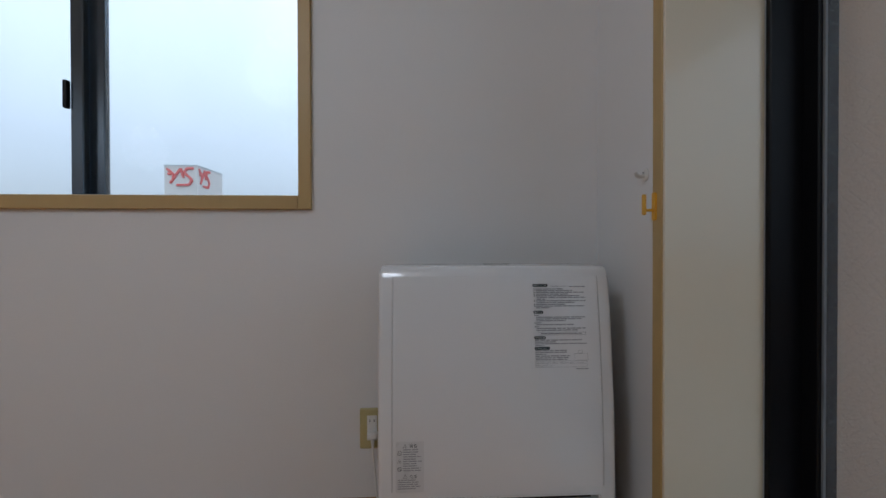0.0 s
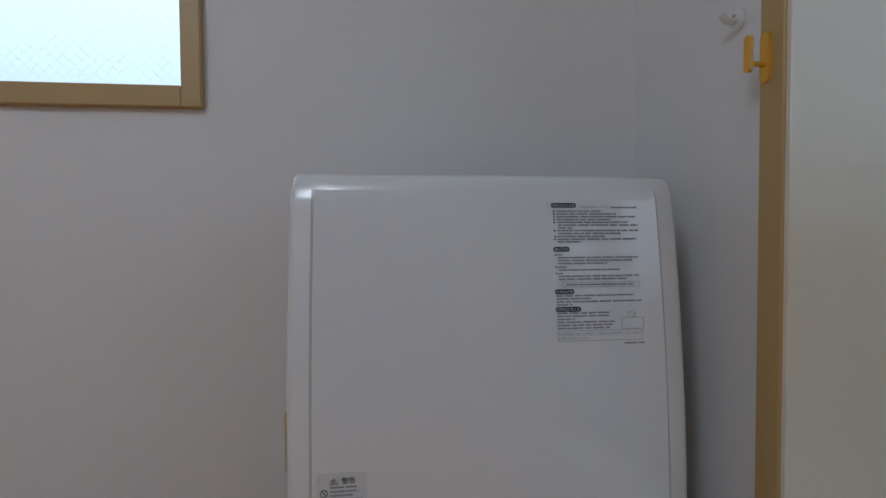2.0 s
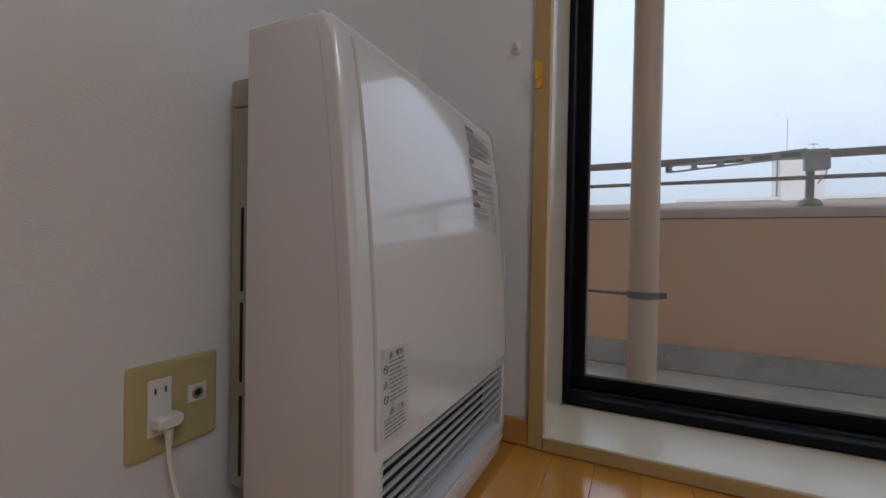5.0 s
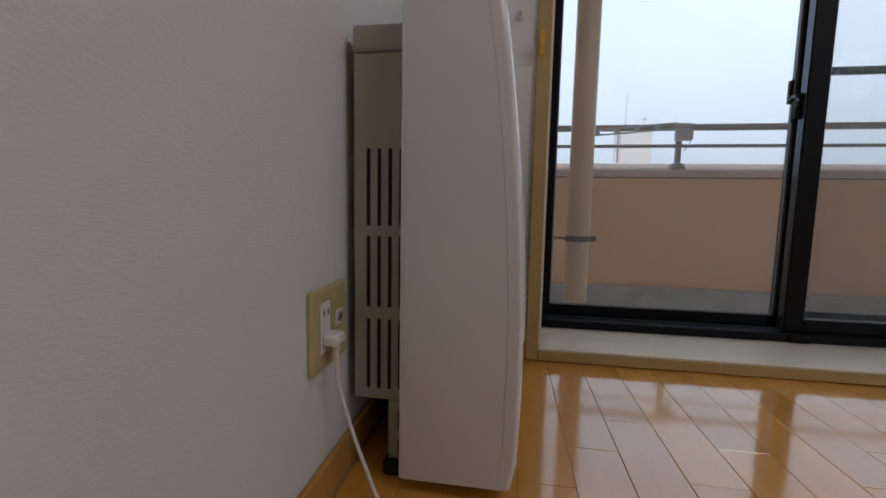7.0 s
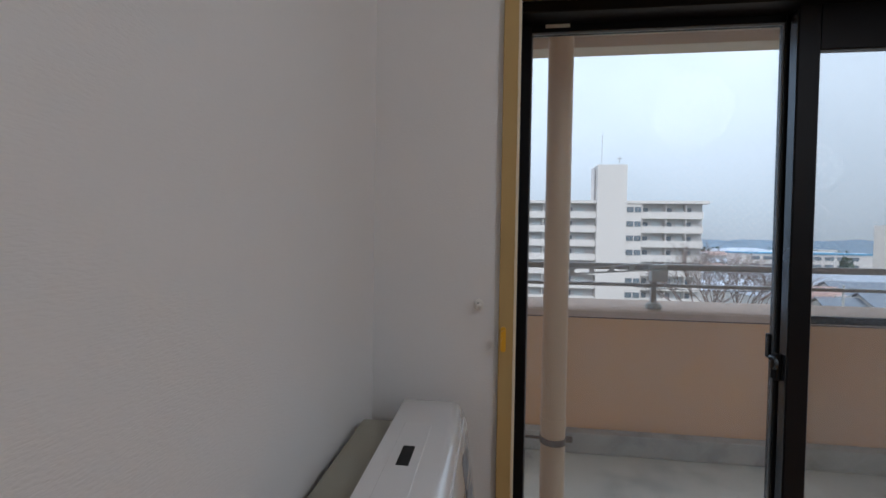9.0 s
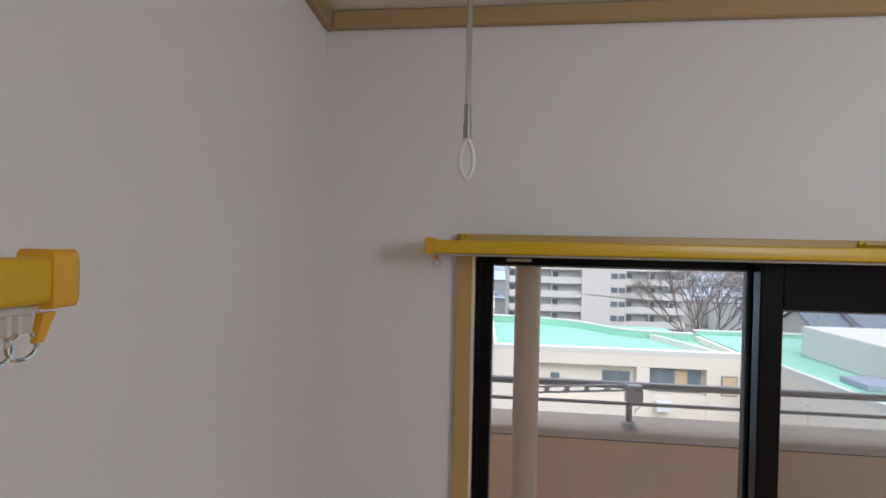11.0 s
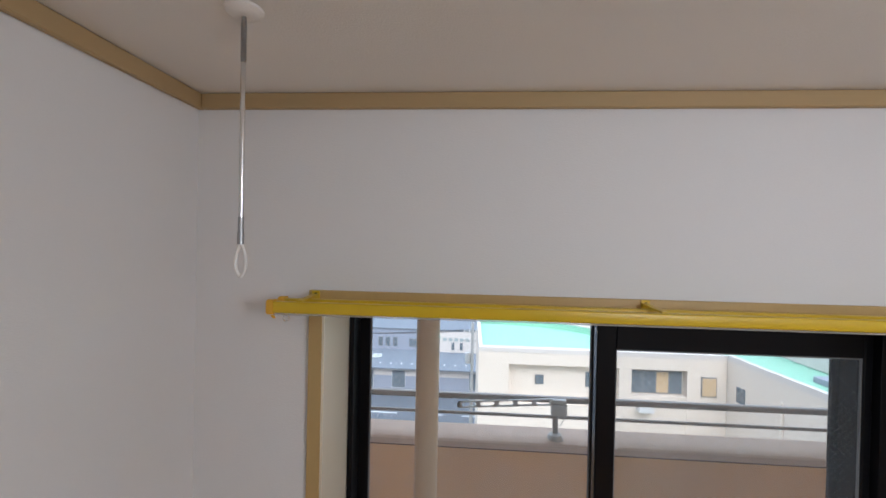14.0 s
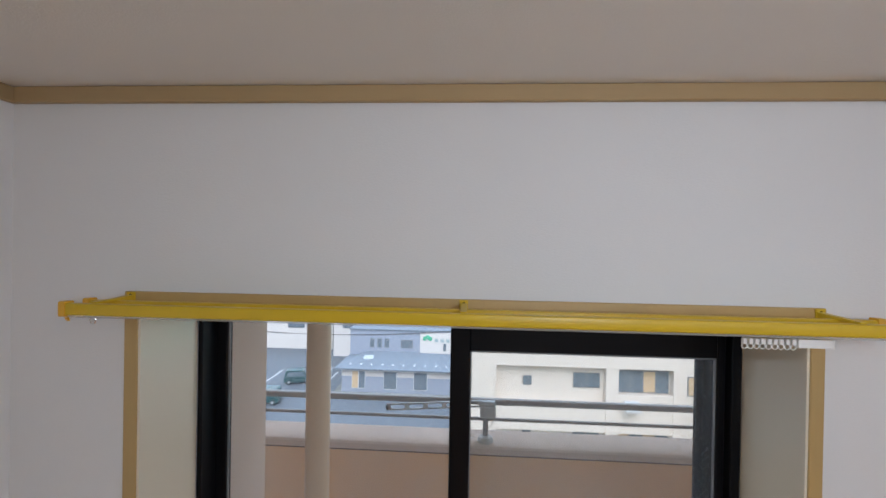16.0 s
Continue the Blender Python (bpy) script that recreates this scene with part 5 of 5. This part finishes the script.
def apartment_block():
    ob = thing("apartment_building", (92, -21, GZ), "long white nine-storey apartment block with open balconies and a stair tower", "apartment building")
    x, top, ph = 86.0, 9.1, 2.87
    # back wall is coloured darker to hold the shade of the balcony recesses
    part("wall", box((x + 1.4, -39.0, GZ - 1), (x + 11, -4.6, top - 0.3)), M_RECESS, ob, "white wall behind the balconies, greyed for their shade")
    part("roof", box((x - 0.2, -39.6, top - 0.3), (x + 11.3, -4.4, top + 0.25)), M_WHITEWALL, ob, "white roof slab")
    part("stair_tower", box((x - 0.6, -24.4, GZ - 1), (x + 5, -18.9, 16.5)), M_WHITEWALL, ob, "tall white stair tower")
    part("tower_pipe", tube([(x + 1, -18.75, 9.5), (x + 1, -18.75, 16.0)], 0.12, 6), M_RAIL, ob)
    for y, h in ((-20.2, 6.5), (-23.6, 2.0)):
        ar = part("aerial", tube([(x + 2, y, 16.5), (x + 2, y, 16.5 + h)], 0.05, 5), M_RAIL, ob, "thin aerial mast")
    part("aerial_bar", box((x + 1.9, -24.1, 18.1), (x + 2.1, -23.1, 18.2)), M_RAIL, ar)
    for k in range(9):
        z = top - 0.3 - ph * (k + 1)
        for y0, y1 in ((-4.8, -18.9), (-27.4, -38.6)):
            part("balcony", box((x, y1, z - 0.15), (x + 0.15, y0, z + 1.22)), M_WHITEWALL, ob, "white balcony front")
            part("balcony_floor", box((x + 0.151, y1, z - 0.15), (x + 1.4, y0, z)), M_WHITEWALL, ob)
        part("balcony_end", loft([[(x, -38.6, z - 0.15), (x, -38.6, z + 1.22), (x + 0.15, -38.6, z + 1.22), (x + 0.15, -38.6, z - 0.15)], [(x + 6.5, -40.6, z + 1.3), (x + 6.5, -40.6, z + 2.67), (x + 6.65, -40.6, z + 2.67), (x + 6.65, -40.6, z + 1.3)]]), M_WHITEWALL, ob, "sloping white stair flight")
        part("bay_wall", box((x + 0.05, -27.4, z), (x + 1.4, -24.41, z + ph - 0.001)), M_WHITEWALL, ob)
        window_unit(ob, x + 0.05, -24.6, -25.9, z + 1.1, z + 2.2, 2)
        window_unit(ob, x + 0.05, -26.1, -27.3, z + 1.1, z + 2.2, 2)
        for yb in (-5.0, -9.2, -13.6, -28.0, -32.4, -36.0):
            part("balcony_door", box((x + 1.33, yb - 1.0, z + 0.1), (x + 1.39, yb, z + 2.1)), M_FARGLASS, ob)
            if yb > -20 or yb > -33:
                part("balcony_window", box((x + 1.33, yb - 3.4, z + 1.0), (x + 1.39, yb - 1.7, z + 2.1)), M_SLAT, ob)
            part("divider", box((x + 0.16, yb + 0.35, z), (x + 1.39, yb + 0.45, z + ph - 0.16)), M_WHITEWALL, ob)
    return ob


block = apartment_block()
block.location += Vector((0, -2.25, 0.2))
block.scale = (1, 1.035, 1)


def logo_tower():
    ob = thing("office_tower", (-52, 85, GZ), "pale grey tower block with a red painted mark near the top", "tower block")
    part("wall", box((-55.5, 80, GZ), (-49.4, 90, 16.6), 0.05), M_WHITEWALL, ob, "pale wall")
    part("roof_rim", box((-55.6, 79.9, 16.6), (-49.3, 90.1, 16.8)), M_SLAT, ob)
    for k in range(5):
        part("window", box((-55.0, 79.93, 8.5 - 3.2 * k), (-50.0, 80.0, 9.9 - 3.2 * k)), M_FARGLASS, ob)
    mark = (((0.02, 0.95), (0.24, 0.72)), ((0.06, 0.72), (0.24, 0.72)), ((0.24, 0.72), (0.24, 0.45)), ((0.5, 0.95), (0.14, 0.3)), ((0.5, 0.95), (0.6, 0.55)), ((0.95, 0.95), (0.72, 0.95)), ((0.72, 0.95), (0.62, 0.78)), ((0.62, 0.78), (0.9, 0.45)), ((0.9, 0.45), (0.78, 0.22)), ((0.78, 0.22), (0.36, 0.22)))
    for face in (0, 1):
        bm = bmesh.new()
        for (a, b), (c, d) in mark:
            if face == 0:
                p, q = (-55.1 + 5.3 * a, 79.97, 12.0 + 4.3 * b), (-55.1 + 5.3 * c, 79.97, 12.0 + 4.3 * d)
            else:
                p, q = (-49.37, 80.3 + 4.5 * a, 12.0 + 4.3 * b), (-49.37, 80.3 + 4.5 * c, 12.0 + 4.3 * d)
            tube([p, q], 0.27, 5, bm)
        part("painted_mark", bm, M_RED, ob, "red painted mark of angled strokes")
    return ob


logo_tower().location += Vector((6.6, 0, -0.45))


def gable_house(x0, x1, y0, y1, eave, ridge, wall, roof, label, windows=()):
    """House with its ridge along y, y0 > y1."""
    ob = thing("house", ((x0 + x1) / 2, (y0 + y1) / 2, GZ), label, "house", "houses of the town")
    xm = (x0 + x1) / 2
    part("wall", loft([[(x0, y, GZ), (x1, y, GZ), (x1, y, eave), (xm, y, ridge - 0.15), (x0, y, eave)] for y in (y0, y1)]), wall, ob)
    for s, xe in ((-1, x0), (1, x1)):
        part("roof", loft([[(xe + s * 0.5, y, eave - 0.25), (xm, y, ridge), (xm, y, ridge + 0.15), (xe + s * 0.5, y, eave - 0.1)] for y in (y0 + 0.4, y1 - 0.4)]), roof, ob)
    for wy, ww, wz, wh in windows:
        window_unit(ob, x0, wy, wy - ww, wz, wz + wh, 2)
    return ob


gable_house(58, 68, -46.0, -51.0, -9.6, -6.2, M_WHITEWALL, M_BLUEROOF, "white rendered house with a blue-grey roof", [(-48.0, 1.2, -12.6, 1.2)])
gable_house(57, 69, -51.3, -65.5, -8.8, -5.4, M_WHITEWALL, M_BLUEROOF, "wide white house with a blue-grey metal roof", [(-52.1, 3.2, -10.6, 1.4), (-56.5, 2.4, -10.6, 1.4)])
gable_house(72, 82, -50.5, -58.5, -9.0, -6.0, M_TOWNWALL, M_TOWNRED, "beige house with a red-brown roof", [(-52.0, 2.5, -11.5, 1.3)])
gable_house(78, 88, -61.5, -75.5, -8.5, -5.5, M_TOWNWALL, M_BLUEROOF, "grey house with a slate-blue roof", [(-63.5, 3, -11, 1.4), (-69.5, 2, -11, 1.4)])
gable_house(70, 80, 22, 36, -9.0, -6.4, M_WHITEWALL, M_TOWNROOF, "white shop hall with a low grey roof", [(30, 3, -12.5, 1.5)])
gable_house(66, 74, 12.8, 20.5, -9.4, -6.6, M_WHITEWALL, M_BLUEROOF, "white house with a dark blue-grey roof", [(19, 2, -11.5, 1.2)])
gable_house(70, 82, -3, 9, -8.6, -6.0, M_WHITEWALL, M_TOWNROOF, "pale house behind the shop", [(5, 2.4, -11, 1.2)])


def pink_block():
    ob = thing("pink_apartment_building", (125, -100, GZ), "pink-beige apartment block with white balcony bands", "apartment building")
    part("wall", box((120, -128, GZ), (131, -108.5, 7.0)), M_CREAMWALL, ob, "pink-beige wall")
    for k in range(7):
        part("balcony", box((119.2, -128, 5.0 - 2.9 * k - 1.0), (119.99, -111.5, 5.0 - 2.9 * k)), M_WHITEWALL, ob, "white balcony band")
    for y in (-109.5, -110.5):
        part("aerial", tube([(122, y, 7.0), (122, y, 10.3)], 0.06, 5), M_RAIL, ob)


pink_block()


def school():
    ob = thing("school_building", (205, -140, GZ), "long white school block with rows of windows", "school")
    part("wall", box((200, -165, GZ), (212, -112, -3.0)), M_WHITEWALL, ob)
    part("roof", box((199.5, -165.5, -3.0), (212.5, -111.5, -2.3)), M_BLUESIGN, ob, "blue metal roof")
    for r in range(3):
        for k in range(9):
            part("window", box((199.8, -119.5 - 5 * k, -5.6 - 3.4 * r), (199.99, -116 - 5 * k, -4.0 - 3.4 * r)), M_FARGLASS, ob)


school()


def bare_tree():
    ob = thing("bare_tree", (60, -31.6, GZ), "leafless spreading street tree", "tree")
    rnd = random.Random(11)
    limbs, twigs = bmesh.new(), bmesh.new()

    def grow(p, d, length, r, depth):
        q = p + d * length
        tube([p, q], [r, r * 0.7], 5 if depth > 2 else 3, limbs if depth > 3 else twigs, cap=False)
        if depth == 0:
            return
        for k in range(3 if depth > 1 else 2):
            nd = (d + Vector((rnd.uniform(-1, 1), rnd.uniform(-1, 1), rnd.uniform(-0.3, 0.5))) * 0.62).normalized()
            grow(q, nd, length * rnd.uniform(0.68, 0.88), r * 0.62, depth - 1)

    trunk = tube([(60, -31.6, GZ), (60, -31.6, GZ + 3.0)], [0.45, 0.32], 8)
    part("trunk", trunk, M_TWIG, ob, "", True)
    for a in range(5):
        ang = 2 * math.pi * a / 5
        grow(Vector((60, -31.6, GZ + 2.8)), Vector((math.cos(ang) * 0.55, math.sin(ang) * 0.55, 0.83)).normalized(), 4.0, 0.2, 6)
    part("limbs", limbs, M_TWIG, ob)
    part("twigs", twigs, M_TWIG, ob, "dense bare brown twigs")


bare_tree()


def far_town():
    """House walls and roofs of the far town, too many to count."""
    rnd = random.Random(21)
    walls, roofs, reds = bmesh.new(), bmesh.new(), bmesh.new()
    blocked = [(18, 62, -64, 62), (60, 100, -62, 40), (115, 135, -115, -90), (195, 218, -170, -108), (4, 36, -42, 0)]
    made = 0
    while made < 1500:
        d = rnd.uniform(8.2, 30) ** 2
        ang = rnd.uniform(-62, 40)
        x, y = d * math.cos(radians(ang)), d * math.sin(radians(ang))
        if x < 62 or any(a - 8 < x < b + 8 and c - 8 < y < e + 8 for a, b, c, e in blocked):
            continue
        w, l, h = rnd.uniform(4, 7), rnd.uniform(5, 11), rnd.uniform(4, 7.5)
        if rnd.random() < 0.06:
            w, l, h = w * 2.2, l * 2.5, h * 1.6
        made += 1
        z1 = GZ + h
        c = [(x - w, y - l), (x + w, y - l), (x + w, y + l), (x - w, y + l)]
        lo, hi = [walls.verts.new((a, b, GZ)) for a, b in c], [walls.verts.new((a, b, z1)) for a, b in c]
        for k in range(4):
            walls.faces.new((lo[k], lo[(k + 1) % 4], hi[(k + 1) % 4], hi[k]))
        tgt = reds if rnd.random() < 0.18 else roofs
        e = [tgt.verts.new((a + (0.6 if a > x else -0.6), b + (0.6 if b > y else -0.6), z1)) for a, b in c]
        rise = rnd.uniform(0.4, 2.2)
        r0, r1 = tgt.verts.new((x, y - l * 0.7, z1 + rise)), tgt.verts.new((x, y + l * 0.7, z1 + rise))
        for f in ((e[0], e[1], r0), (e[1], e[2], r1, r0), (e[2], e[3], r1), (e[3], e[0], r0, r1)):
            tgt.faces.new(f)
    ob = thing("far_town", (300, -100, GZ), "crowded low houses of the far town", "town", kind="stuff")
    part("house_walls", walls, M_TOWNWALL, ob)
    part("house_roofs", roofs, M_TOWNROOF, ob)
    part("house_roofs_red", reds, M_TOWNRED, ob)
    trees = bmesh.new()
    for k in range(260):
        d = rnd.uniform(12, 30) ** 2
        ang = rnd.uniform(-60, 40)
        x, y, h, r = d * math.cos(radians(ang)), d * math.sin(radians(ang)), rnd.uniform(6, 14), rnd.uniform(2, 5)
        if x < 110 or any(a - 8 < x < b + 8 and c - 8 < y < e + 8 for a, b, c, e in blocked):
            continue
        for j in range(26):
            a, t = rnd.uniform(0, 6.28), rnd.random()
            rr = r * (1 - t * 0.75) * rnd.uniform(0.3, 1)
            p = Vector((x + rr * math.cos(a), y + rr * math.sin(a), GZ + h * (0.15 + 0.85 * t)))
            s = r * 0.42
            v = [trees.verts.new(p + Vector((rnd.uniform(-s, s), rnd.uniform(-s, s), rnd.uniform(-s, s)))) for _ in range(4)]
            for f in ((0, 1, 2), (0, 1, 3), (0, 2, 3), (1, 2, 3)):
                trees.faces.new([v[i] for i in f])
    tagged(part("far_trees", trees, M_CONIFER), "dark clumps of trees among the far houses", "trees", kind="stuff")


far_town()


def hills():
    bm = bmesh.new()
    for dist, base, amp, seed in ((1500, 6, 26, 2.0), (2600, 24, 34, 9.0)):
        prev = None
        for k in range(161):
            a = radians(-85 + 170 * k / 160)
            h = base + amp * (noise.noise((k * 0.09, seed, 0)) * 0.8 + noise.noise((k * 0.35, seed, 3)) * 0.3 + noise.noise((k * 1.4, seed, 5)) * 0.1)
            col = [bm.verts.new((d * math.cos(a), d * math.sin(a), z)) for d, z in ((dist - 300, GZ - 1), (dist, h), (dist + 300, GZ - 1))]
            if prev:
                for j in range(2):
                    bm.faces.new((prev[j], prev[j + 1], col[j + 1], col[j]))
            prev = col
    structure("backdrop_hills", bm, M_HILL, "low wooded hills on the horizon, coloured blue-grey for haze", "hills")


hills()

# ---- floor boards, last ----
def floor_boards():
    fl = structure("floor", box((RX, RY, -0.1), (0, 0, -0.004)), M_GAP, "glossy honey-coloured oak laminate floor", "floor")
    pw, pl = 0.101, 0.909
    mesh = bpy.data.meshes.new("plank")
    bm = box((0.0003, 0.0003, -0.0038), (pl - 0.0003, pw - 0.0003, 0.0), 0.0009)
    bm.to_mesh(mesh)
    bm.free()
    mesh.materials.append(M_PLANK)
    far = bmesh.new()
    rnd = random.Random(3)
    row = 0
    y = -0.0135 - pw
    while y > RY:
        x = -0.0135 - pl * (0.35 + 0.37 * (row * 0.618 % 1))
        while x > RX:
            if row < 30 and x > -5.2:
                ob = new("plank", mesh)
                ob.location, ob.parent = (x, y, 0), fl
            else:
                box((x + 0.0006, y + 0.0006, -0.0038), (x + pl - 0.0006, y + pw - 0.0006, 0.0), bm=far)
            x -= pl
        end = x + pl
        box((RX, y + 0.0006, -0.0038), (end - 0.0006, y + pw - 0.0006, 0.0), bm=far)
        x0 = -0.0135 - pl * (0.35 + 0.37 * (row * 0.618 % 1)) + pl
        box((x0 + 0.0006, y + 0.0006, -0.0038), (-0.001, y + pw - 0.0006, 0.0), bm=far)
        y -= pw
        row += 1
    tagged(part("plank_rest", far, M_PLANK, fl), kind="stuff")


floor_boards()
